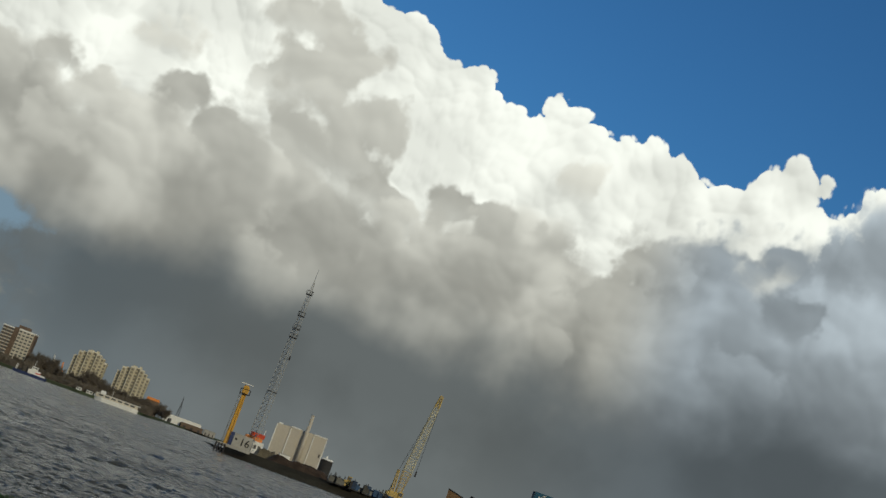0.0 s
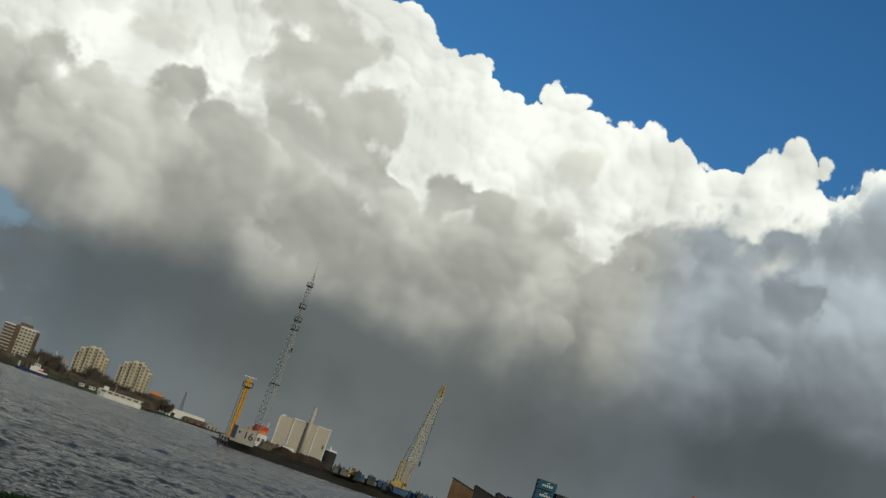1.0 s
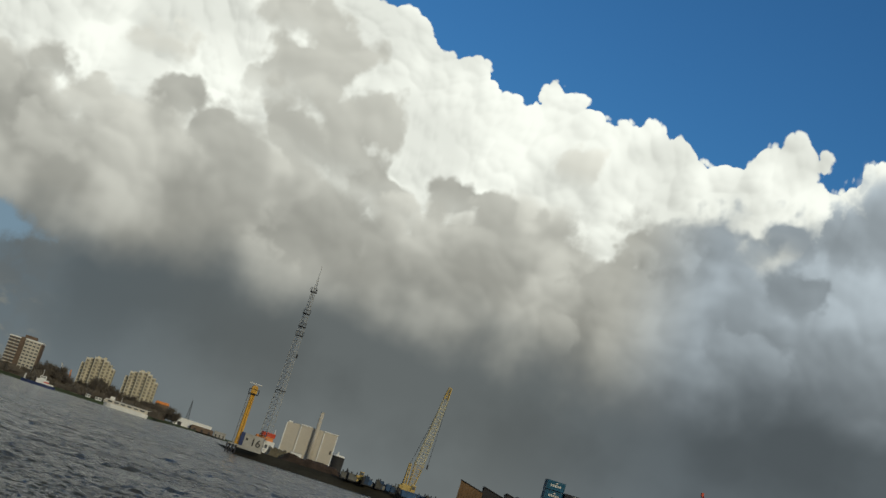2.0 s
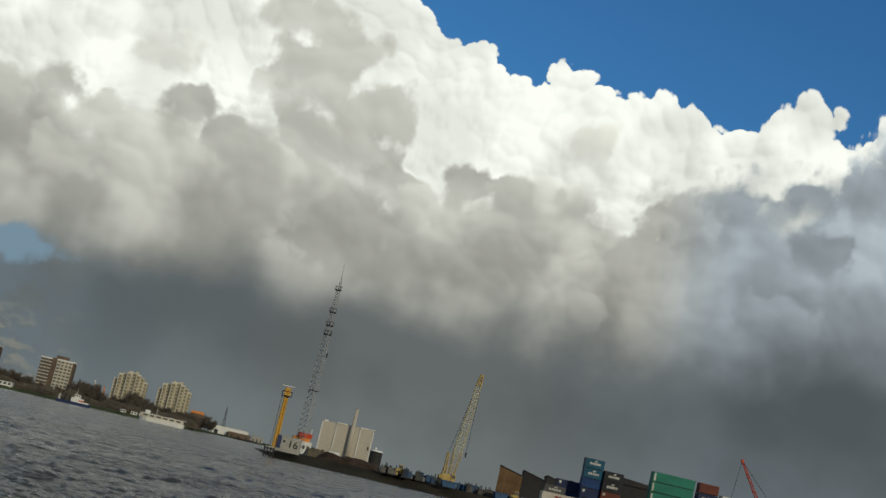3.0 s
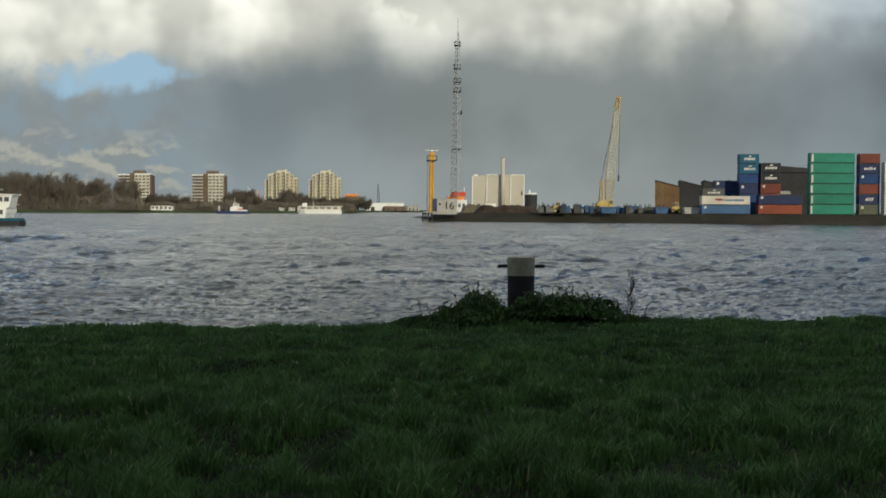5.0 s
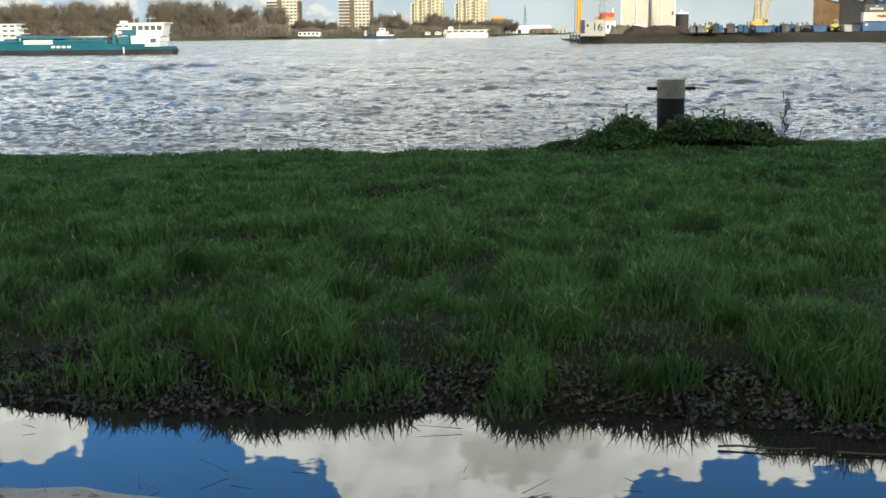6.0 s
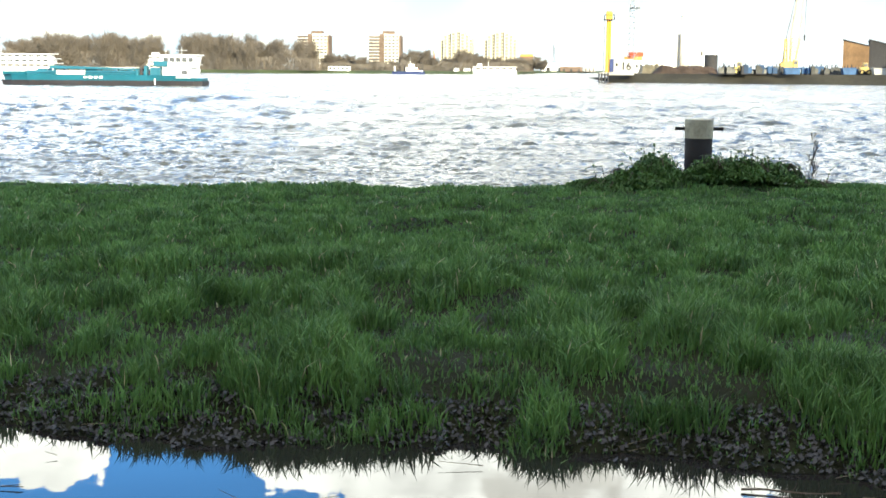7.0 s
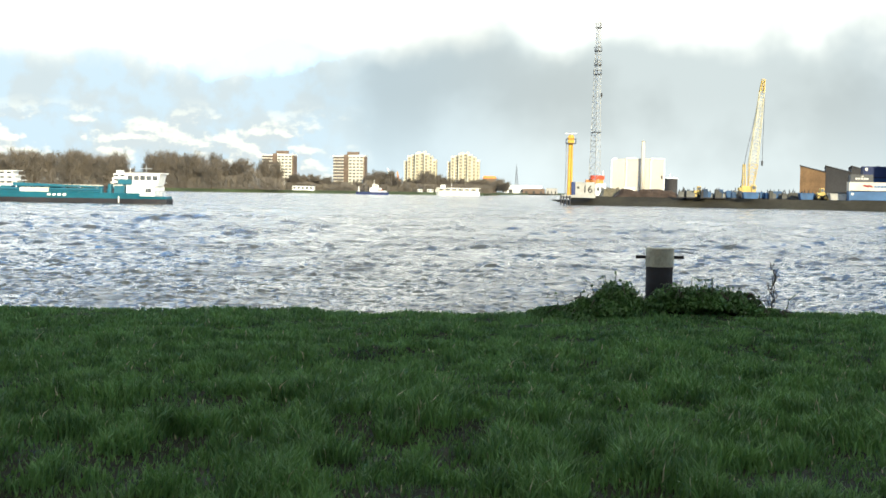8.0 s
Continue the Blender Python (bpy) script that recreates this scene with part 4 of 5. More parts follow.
def barge(x, y):
    """An inland tanker; x is its stern end."""
    ob = thing("tank_barge", x, y, 0, "teal and black inland tank barge with white wheelhouse", "barge")
    part("hull_bottom", hull_mesh(bmesh.new(), -36, 0, 3.2, -0.6, 0.78, 0.75, 0.3), HULL, ob, "black lower hull")
    part("hull_side", hull_mesh(bmesh.new(), -35.7, -4.5, 3.15, 0.78, 1.75, 0.75, 0.0), TEAL, ob, "teal upper hull")
    part("stern_deck", hull_mesh(bmesh.new(), -5.5, -0.2, 3.1, 0.78, 1.25, 0.0, 0.3), TEAL, ob)
    part("bow_deck", hull_mesh(bmesh.new(), -35.8, -31, 2.6, 1.75, 2.25, 0.75, 0.0), TEAL, ob)
    bm = boxed(-31, -9.0, -2.3, 2.3, 1.75, 2.45, bevel=0.12)
    part("tank_trunk", bm, TEAL, ob)
    for i in range(7):
        part("hatch", boxed(-29.5 + i * 2.9, -27.6 + i * 2.9, -1.1, 1.1, 2.45, 2.75, bevel=0.05), WHITE if i in (4, 5) else TEAL, ob)
    bm = bmesh.new()
    for s in (-2.6, 2.6):
        rod(bm, (-30, s, 2.2), (-9, s, 2.2), 0.08, None, 6)
    part("pipe_line", bm, TEAL, ob)
    part("ramp", prismed([(-27, 2.75), (-10.5, 2.6), (-10.5, 2.8), (-27, 3.3)], -1.9, -0.4), TEAL, ob, "teal covered pipe rack")
    part("cover_strip", boxed(-19.5, -11.5, -1.6, -0.7, 2.9, 3.05, bevel=0.03), PALE, ob, "pale strip on the pipe rack")
    part("deck_locker", boxed(-25.5, -20.5, -2.7, -2.1, 1.75, 2.5, bevel=0.05), PALE, ob, "pale deck locker")
    for i in range(5):
        part("deck_gear", boxed(-11.6 + i * 0.75, -11.1 + i * 0.75, -2.7, -1.2, 1.7, 2.5 + 0.4 * (i % 3), bevel=0.06), HULL if i % 2 else TEAL, ob)
    part("side_panel", boxed(-8.4, -5.9, -2.75, -2.6, 3.2, 4.1, bevel=0.04), TEAL, ob, "teal side panel")
    part("bulkhead", boxed(-9.0, -7.2, -2.8, 2.8, 1.7, 3.0, bevel=0.05), TEAL, ob)
    part("lower_deckhouse", boxed(-7.0, -2.0, -2.5, 2.5, 1.25, 3.0, bevel=0.06), WHITE, ob)
    bm = prismed([(-7.0, 3.0), (-1.7, 3.0), (-1.2, 5.05), (-7.3, 5.05)], -2.1, 2.1)
    house = part("wheelhouse", bm, WHITE, ob)
    part("roof", boxed(-7.6, -0.9, -2.4, 2.4, 5.05, 5.25, bevel=0.05), WHITE, house)
    for i in range(5):
        part("window", boxed(-6.8 + i * 1.08, -6.0 + i * 1.08, -2.17, -2.08, 4.0, 4.75), GLASS, house)
    part("window", boxed(-3.6, -2.6, -2.58, -2.45, 1.9, 2.6), GLASS, ob)
    bm = rodded((-4.2, 0, 5.2), (-4.2, 0, 6.6), 0.08, 0.05)
    rod(bm, (-5.2, 0, 6.0), (-3.2, 0, 6.0), 0.06)
    part("radar_mast", bm, GALV, ob)
    bm = bmesh.new()
    for i in range(9):
        rod(bm, (-2 + i * 0.22, -2.9 + i * 0.05, 1.25), (-2 + i * 0.22, -2.9 + i * 0.05, 2.1), 0.03, None, 4)
    rod(bm, (-2, -2.9, 2.1), (-0.2, -2.5, 2.1), 0.03, None, 4)
    part("railing", bm, GALV, ob)
    part("draught_mark", boxed(-8.15, -7.95, -3.24, -3.18, 0.1, 1.2), WHITE, ob, "white draught mark")
    for i in range(4):
        part("name_bar", boxed(-20.5 + i * 0.9, -19.9 + i * 0.9, -3.18, -3.14, 1.15, 1.5), WHITE, ob, "white lettering bar on the hull")
    part("exhaust", rodded((-8.3, 1, 2.9), (-8.3, 1, 4.0), 0.22, None, 8), DARK_GREY, ob)
    return ob


barge(-59.0, 222)


def passenger_ship(x0, x1, y, decks, label):
    ob = thing("passenger_ship", (x0 + x1) / 2, y, 0, label, "ship")
    w = (x1 - x0) / 2
    part("hull", hull_mesh(bmesh.new(), -w, w, 5.2, -0.6, 2.6, 0.7, 0.5), WHITE, ob, "white hull")
    z = 2.6
    for d in range(decks):
        in_ = 0.03 + 0.05 * d
        house = part("deckhouse", boxed(-w * (1 - in_), w * (1 - in_ - 0.03), -4.4, 4.4, z, z + 2.2), PALE if d == 0 else WHITE, ob)
        part("deck_plate", boxed(-w * (1 - in_ + 0.02), w * (1 - in_ + 0.06), -5.0, 5.0, z + 2.2, z + 2.55), WHITE, ob)
        n = max(3, int(w / 2.2))
        for i in range(n):
            c = -w * 0.9 + 1.75 * w * (i + 0.5) / n
            part("window", boxed(c - 1.4 * w / n * 0.42, c + 1.4 * w / n * 0.42, -4.5, -4.36, z + 0.8, z + 1.8), GLASS, house)
        z += 2.55
    part("bridge", boxed(-w * 0.8, -w * 0.6, -3, 3, z, z + 2.0, bevel=0.1), WHITE, ob)
    part("mast", rodded((-w * 0.3, 0, z), (-w * 0.3, 0, z + 3.5), 0.15, 0.08), WHITE, ob)
    return ob


passenger_ship(-246, -214, 790, 3, "white river cruise ship with three open decks")
passenger_ship(-318, -268, 700, 3, "white river cruise ship with stacked decks")
passenger_ship(-51.5, -21.8, 885, 1, "low white passenger ferry moored at the bank")


def tug(x0, x1, y):
    ob = thing("tugboat", (x0 + x1) / 2, y, 0, "dark blue tugboat with white superstructure", "boat")
    w = (x1 - x0) / 2
    part("hull", hull_mesh(bmesh.new(), -w, w, 3.2, -0.5, 1.7, 0.4, 0.8), NAVY, ob)
    part("bulwark", boxed(w * 0.25, w * 0.85, -2.6, 2.6, 1.7, 2.5), WHITE, ob)
    part("deckhouse", boxed(-w * 0.15, w * 0.55, -2.2, 2.2, 1.7, 4.2, bevel=0.1), WHITE, ob)
    house = part("wheelhouse", boxed(0.0, w * 0.35, -1.6, 1.6, 4.2, 6.2, bevel=0.1), WHITE, ob)
    for i in range(3):
        part("window", boxed(w * (0.04 + 0.1 * i), w * (0.11 + 0.1 * i), -1.68, -1.58, 5.0, 5.8), GLASS, house)
    part("stripe", boxed(w * 0.3, w * 0.6, -2.3, -2.18, 2.4, 3.2), RED, ob, "red side panel")
    part("mast", rodded((w * 0.1, 0, 6.2), (w * 0.1, 0, 10.0), 0.14, 0.08), WHITE, ob)
    part("funnel", rodded((-w * 0.25, 0, 1.7), (-w * 0.25, 0, 5.0), 0.5, 0.4, 8), DARK_GREY, ob)
    part("winch", boxed(-w * 0.7, -w * 0.5, -1, 1, 1.7, 3.0, bevel=0.1), DARK_GREY, ob)
    part("gantry", lattice(bmesh.new(), (-w * 0.85, 0, 1.7), (-w * 0.85, 0, 4.8), 0.5, 0.4, 3, 0.12), WHITE, ob)


tug(-95, -75, 790)


def bank_post(x, y):
    ob = thing("signal_post", x, y, 1.5, "short white signal post on the far bank", "post")
    part("post", rodded((0, 0, 0), (0, 0, 4.2), 0.5, 0.4, 8), WHITE, ob)
    part("head", boxed(-0.4, 1.4, -0.5, 0.5, 4.2, 5.6, bevel=0.1), WHITE, ob)
    part("box", boxed(-3.4, -1.4, -1, 1, 0, 1.6, bevel=0.1), WHITE, ob)


bank_post(-152.5, 860)

# ---------------------------------------------------------------- pier on the near right
land("pier", [(15.0, 337), (18, 336), (32, 329), (58, 324), (80, 312), (103, 303), (160, 297), (300, 288), (700, 270)], 620, 2.35, 9, EARTH,
     "earth-banked harbour pier with containers and scrap on it")
GROUND = 2.35


def pile(x, y):
    ob = thing("mooring_pile", x, y, -1, "black timber mooring pile at the pier tip", "pile", "piles at the pier tip")
    part("shaft", rodded((0, 0, 0), (0, 0, 3.2), 0.22, 0.2, 8), HULL, ob)
    part("cap", rodded((0, 0, 3.2), (0, 0, 3.35), 0.26, 0.2, 8), HULL, ob)


for px_ in (12.6, 13.3, 14.1, 14.9):
    pile(px_, 336.2)


def sign_block():
    ob = thing("harbour_marker", 18.3, 337.5, 1.35, "pale concrete harbour marker block lettered 16", "marker")
    part("block", boxed(-2.0, 3.0, 0, 3.5, 1.2, 4.6, bevel=0.05), CONCRETE, ob)
    part("plinth", boxed(-5.5, 3.2, -0.6, 4, 0.55, 1.25, bevel=0.05), CONCRETE, ob)
    part("door", boxed(-3.0, -2.0, 0, 3.0, 1.2, 4.6), NAVY, ob, "dark blue steel door")
    cu = bpy.data.curves.new("digits", "FONT")
    cu.body, cu.size, cu.extrude = "16", 2.7, 0.05
    tmp = bpy.data.objects.new("digits", cu)
    scene.collection.objects.link(tmp)
    me = bpy.data.meshes.new_from_object(tmp.evaluated_get(bpy.context.evaluated_depsgraph_get()))
    bpy.data.objects.remove(tmp)
    me.materials.clear()
    me.materials.append(RUBBER)
    o = new("digits", me)
    o.parent = ob
    o.matrix_basis = pose(-0.2, -0.08, 1.9, 90, 0, 0)
    tagged(o, "black painted number 16")
    part("dot", boxed(-1.5, -1.0, -0.06, 0.02, 2.9, 3.5), RUBBER, ob)


sign_block()


def radar_post():
    ob = thing("radar_post", 14.9, 338, 1.75, "ochre yellow radar column with white scanner", "radar post")
    bm = rodded((-0.35, 0, 0), (-0.2, 0, 16.3), 0.36, 0.34, 10)
    part("column", bm, OCHRE, ob)
    part("column", rodded((0.38, 0.1, 0), (0.32, 0.1, 16.3), 0.30, 0.28, 10), OCHRE, ob)
    part("head", boxed(-0.75, 0.85, -0.8, 0.8, 14.2, 16.0, bevel=0.1), OCHRE, ob)
    bm = boxed(-1.2, 1.3, -1.2, 1.2, 14.0, 14.15)
    for s in (-1.2, 1.3):
        for q in (-1.2, 1.2):
            rod(bm, (s, q, 14.1), (s, q, 15.3), 0.05, None, 4)
        rod(bm, (s, -1.2, 15.3), (s, 1.2, 15.3), 0.05, None, 4)
    for q in (-1.2, 1.2):
        rod(bm, (-1.2, q, 15.3), (1.3, q, 15.3), 0.05, None, 4)
    part("platform", bm, DARK_GREY, ob, "dark railed platform")
    part("scanner", boxed(-1.6, 1.6, -0.15, 0.15, 16.6, 16.8, bevel=0.05), WHITE, ob, "white radar scanner bar")
    part("pivot", rodded((0, 0, 16.0), (0, 0, 16.6), 0.2), GALV, ob)
    part("ladder", lattice(bmesh.new(), (-1.1, -0.4, 0), (-1.0, -0.4, 14), 0.18, 0.18, 16, 0.05), GALV, ob)


radar_post()


def lattice_mast():
    ob = thing("lattice_mast", 26.6, 420, GROUND, "tall grey steel lattice radio mast with platforms", "mast")
    part("lower_shaft", lattice(bmesh.new(), (-0.2, 0, 0), (0, 0, 38.8), 2.15, 1.25, 22, 0.14), GALV, ob)
    part("upper_shaft", lattice(bmesh.new(), (0, 0, 38.8), (0.1, 0, 54.0), 1.2, 0.7, 12, 0.11), GALV, ob)
    for z, w in ((20.3, 1.6), (38.8, 1.3), (41.8, 1.25), (46.2, 1.2), (53.6, 1.1)):
        deck = part("platform", rodded((0, 0, z - 0.12), (0, 0, z + 0.12), w, w, 8), DARK_GREY, ob)
        if z > 30:
            bm = bmesh.new()
            for k in range(8):
                a = k * 0.785
                rod(bm, (math.cos(a) * w, math.sin(a) * w, z), (math.cos(a) * w, math.sin(a) * w, z + 1.4), 0.045, None, 4)
                rod(bm, (math.cos(a) * w, math.sin(a) * w, z + 1.3), (math.cos(a + 0.785) * w, math.sin(a + 0.785) * w, z + 1.3), 0.045, None, 4)
            part("railing", bm, DARK_GREY, deck)
    part("top_section", lattice(bmesh.new(), (0.1, 0, 54.0), (0.1, 0, 58.0), 0.5, 0.25, 4, 0.1), GALV, ob)
    part("antenna", rodded((0.1, 0, 58.0), (0.1, 0, 62.6), 0.12, 0.05), GALV, ob)
    part("dish", rodded((1.35, -0.8, 31.5), (1.35, -0.8, 32.8), 0.25, 0.25, 8), DARK_GREY, ob)


lattice_mast()


def coaster():
    ob = thing("coaster_ship", 27, 420, 2.3, "moored ship with white deckhouse and orange-red roof", "ship")
    part("deckhouse", boxed(-3, 3, 0, 8, 0, 4.0, bevel=0.1), WHITE, ob)
    part("upper_deck", boxed(-3.2, 2.2, 0.4, 7, 4.0, 5.2), ORANGE, ob, "orange-red upper deck")
    part("bridge", boxed(-1.8, 2.6, 0.6, 6, 5.2, 6.6, bevel=0.1), RED, ob, "orange-red bridge")
    for i in range(4):
        part("window", boxed(-2.4 + i * 1.3, -1.6 + i * 1.3, -0.08, 0.05, 1.6, 2.8), GLASS, ob)
    part("mast", rodded((2.2, 2, 6.6), (2.2, 2, 8.2), 0.15), WHITE, ob)


coaster()


def silo_building():
    ob = thing("silo_building", 43, 450, GROUND, "cream silo building with upright folds and pale corner strips", "silo", turn=-5.5)
    h = 13.0
    part("wall", prismed([(-9, 0), (-3.9, 0), (-3.9, h - 0.1), (-9, h - 0.5)], 0.25, 16), CREAM, ob)
    part("wall", boxed(-3.9, -0.6, 0, 16, 0, h), CREAM, ob)
    part("wall", boxed(-0.6, 4.4, 0.2, 16, 0, h), CREAM, ob)
    part("wall", boxed(4.4, 9.0, 0, 16, 0, h - 0.2), CREAM, ob)
    for x in (-9, -4.0, 4.3, 8.9):
        part("corner_strip", boxed(x - 0.12, x + 0.22, -0.12 if x > -8 else 0.1, 0.4 if x > -8 else 0.6, 0, h - 0.6), WHITE, ob)
    for x0, x1 in ((-4.1, -0.5), (4.2, 9.2)):
        part("roof_edge", boxed(x0, x1, -0.25, 16, h - 0.2, h + 0.15), WHITE, ob)
    part("roof_vent", boxed(-8.6, -7.2, 4, 6, h - 0.5, h + 0.2, bevel=0.1), WHITE, ob)
    part("vent", boxed(7.9, 8.4, -0.08, 0.05, 6, 7.2), DARK_GREY, ob)


silo_building()


def chimney():
    ob = thing("chimney", 44.5, 448.9, GROUND, "slender cream steel chimney before the silo building", "chimney")
    part("shaft", rodded((0, 0, 0), (0, 0, 18.8), 0.85, 0.62, 14), CREAM, ob, "", True)
    part("rim", rodded((0, 0, 18.8), (0, 0, 19.0), 0.68, 0.68, 14), CONCRETE, ob)


chimney()


def dark_tank():
    ob = thing("storage_tank", 52, 430, GROUND, "dark grey round storage tank with white railed top", "tank")
    part("shell", rodded((0, 0, 0), (0, 0, 6.0), 2.1, 2.1, 20), DARK_GREY, ob)
    part("roof", rodded((0, 0, 6.0), (0, 0, 6.5), 2.2, 1.9, 20), WHITE, ob, "white roof rim")
    part("vent", rodded((-0.4, 0, 6.5), (-0.4, 0, 7.4), 0.3), WHITE, ob)


dark_tank()


def white_hut(x, y):
    ob = thing("site_hut", x, y, GROUND, "small white site hut behind the scrap heap", "hut")
    part("wall", boxed(-1.5, 1.5, 0, 2.4, 0, 2.6, bevel=0.03), WHITE, ob)
    part("roof", boxed(-1.6, 1.6, -0.1, 2.5, 2.6, 2.75), GALV, ob)
    part("window", boxed(-0.5, 0.5, -0.05, 0.04, 1.2, 2.0), GLASS, ob)


white_hut(31.5, 352)


def heap(x0, x1, y, h, seed, material, label, name="scrap_mound"):
    rs = np.random.RandomState(seed)
    nx, ny = 60, 16
    bm = bmesh.new()
    vs = []
    for j in range(ny):
        row = []
        for i in range(nx):
            u, v = i / (nx - 1), j / (ny - 1)
            e = min(1, u * 7, (1 - u) * 6) * min(1, v * 4, (1 - v) * 4)
            z = h * e * (0.72 + 0.4 * float(lattice_noise(np.array([u * 9.0 + seed]), np.array([v * 3.0]), seed)[0])) + e * rs.rand() * 0.28
            row.append(bm.verts.new(((u - 0.5) * (x1 - x0), (v - 0.5) * 12, z)))
        vs.append(row)
    for a, b in zip(vs, vs[1:]):
        for i in range(nx - 1):
            bm.faces.new((a[i], a[i + 1], b[i + 1], b[i]))
    ob = finish(name, bm, material)
    ob.matrix_basis = pose((x0 + x1) / 2, y, GROUND - 0.05)
    return tagged(ob, label, "heap")


heap(26.5, 44.5, 346, 1.9, 7, SCRAP, "dark brown heap of scrap on the pier")
heap(23.5, 29.5, 352, 2.2, 9, STRAW, "small pale yellow sand heap", "sand_heap")


def lattice_crane():
    ob = thing("crawler_crane", 61, 340, GROUND, "yellow crawler crane with a tall pale lattice boom", "crane")
    for s in (-1.7, 1.7):
        bm = boxed(-1.6, 1.8, s - 0.4, s + 0.4, 0, 1.1, bevel=0.3)
        part("track", bm, RUBBER, ob)
    part("turntable", rodded((0, 0, 1.0), (0, 0, 1.5), 1.2, 1.2, 16), DARK_GREY, ob)
    part("house", boxed(-2.0, 1.2, -1.4, 1.4, 1.5, 3.3, bevel=0.12), YELLOW, ob)
    cab = part("cab", boxed(0.5, 1.7, -1.7, -0.5, 1.6, 3.6, bevel=0.1), YELLOW, ob)
    part("window", boxed(0.7, 1.5, -1.75, -1.68, 2.5, 3.4), GLASS, cab)
    part("counterweight", boxed(-2.6, -1.9, -1.3, 1.3, 1.3, 2.9, bevel=0.1), YELLOW, ob)
    part("gantry", lattice(bmesh.new(), (-1.2, 0, 3.2), (-1.3, 0, 8.9), 0.55, 0.35, 5, 0.14, 4), YELLOW, ob, "yellow back mast")
    part("lower_boom", lattice(bmesh.new(), (0.5, 0, 2.6), (1.02, 0, 9.0), 0.85, 1.55, 6, 0.10, 4), YELLOW, ob)
    part("boom", lattice(bmesh.new(), (1.02, 0, 9.0), (2.75, 0, 27.5), 1.55, 0.85, 20, 0.11, 4), surface("boom_pale_yellow", (0.52, 0.48, 0.33), 0.6, 0, 0.2, 0.5, 4, 0), ob, "pale yellow lattice boom")
    part("boom_head", lattice(bmesh.new(), (2.75, 0, 27.5), (3.05, 0, 30.8), 0.75, 0.45, 3, 0.18, 4), YELLOW, ob)
    bm = bmesh.new()
    for s in (-0.4, 0.4):
        rod(bm, (-1.3, s, 8.9), (2.9, s, 30.0), 0.03, None, 4)
    rod(bm, (-1.3, 0, 8.9), (-2.0, 0, 3.0), 0.06, None, 4)
    part("stay_cable", bm, DARK_GREY, ob)
    bm = rodded((3.5, 0, 30.2), (3.3, 0, 9.8), 0.05, None, 4)
    part("hoist_cable", bm, DARK_GREY, ob)
    part("hook_block", boxed(3.1, 3.5, -0.2, 0.2, 8.6, 9.9, bevel=0.08), DARK_GREY, ob)


lattice_crane()


def machine(x, y, w, h, material, seed, label):
    """A parked machine part: engine block on a skid, with tanks and a stack."""
    rs = np.random.RandomState(seed)
    ob = thing("machinery_unit", x, y, GROUND, label, "machinery", "machinery along the pier")
    part("skid", boxed(-w / 2, w / 2, -0.9, 0.9, 0, 0.25), DARK_GREY, ob)
    part("body", boxed(-w * 0.45, w * 0.2, -0.75, 0.75, 0.25, h * (0.6 + 0.3 * rs.rand()), bevel=0.08), material, ob)
    part("tank", rodded((w * 0.32, -0.5, h * 0.35), (w * 0.32, 0.6, h * 0.35), h * 0.28, None, 12), GREY_KIT if rs.rand() < 0.5 else material, ob)
    part("stack", rodded((-w * 0.2, 0, h * 0.55), (-w * 0.2 + 0.2 * rs.randn(), 0, h), 0.14, 0.12, 6), DARK_GREY, ob)


kit = np.random.RandomState(5)
for i in range(58):
    mx = 43.0 + i * 0.64 + kit.rand() * 0.4
    if 58.6 < mx < 63.4:
        continue
    mat_ = (BLUE_KIT, GREY_KIT, BLUE_KIT, DARK_GREY, BLUE_KIT, GREY_KIT)[kit.randint(6)]
    machine(mx, 331 + kit.rand() * 10, 1.2 + kit.rand() * 1.1, 1.6 + kit.rand() * 1.2, mat_, 300 + i,
            "blue machinery unit standing on the pier" if mat_ is BLUE_KIT else "grey machinery unit standing on the pier")


def skip_box(x, y, w, material, label):
    ob = thing("open_skip", x, y, GROUND, label, "skip", "skips on the pier")
    part("tub", prismed([(-w / 2, 0.1), (w / 2, 0.1), (w / 2 + 0.3, 1.7), (-w / 2 - 0.3, 1.7)], -1.2, 1.2), material, ob)
    part("rim", boxed(-w / 2 - 0.4, w / 2 + 0.4, -1.3, 1.3, 1.6, 1.75), material, ob)
    for s in (-1, 1):
        part("foot", boxed(s * w * 0.3 - 0.15, s * w * 0.3 + 0.15, -1.0, 1.0, 0, 0.12), DARK_GREY, ob)


skip_box(59.5, 329, 3.4, BLUE_KIT, "blue open steel skip beside the crane")
skip_box(73, 328, 2.8, BLUE_KIT, "blue open steel skip on the pier")
skip_box(85.5, 326, 5.0, CONCRETE, "grey open steel skip near the shed")
skip_box(80.5, 327, 3.6, CONCRETE, "grey open steel skip near the shed")


def wheel_loader(x, y):
    ob = thing("wheel_loader", x, y, GROUND, "yellow wheel loader parked on the pier", "loader")
    part("body", boxed(-1.2, 1.0, -0.9, 0.9, 0.8, 1.9, bevel=0.15), YELLOW, ob)
    cab = part("cab", boxed(-0.4, 0.6, -0.7, 0.7, 1.9, 3.0, bevel=0.1), YELLOW, ob)
    part("window", boxed(-0.3, 0.5, -0.74, -0.68, 2.1, 2.8), GLASS, cab)
    for wx in (-0.8, 0.8):
        for wy in (-0.95, 0.95):
            tyre = part("wheel", rodded((wx, wy - 0.2, 0.65), (wx, wy + 0.2, 0.65), 0.65, None, 16), RUBBER, ob)
            part("rim", rodded((wx, wy - 0.23, 0.65), (wx, wy + 0.23, 0.65), 0.34, None, 12), YELLOW, tyre)
    part("bucket", prismed([(1.3, 0.1), (2.1, 0.1), (1.9, 0.9), (1.2, 0.8)], -1.1, 1.1), YELLOW, ob)


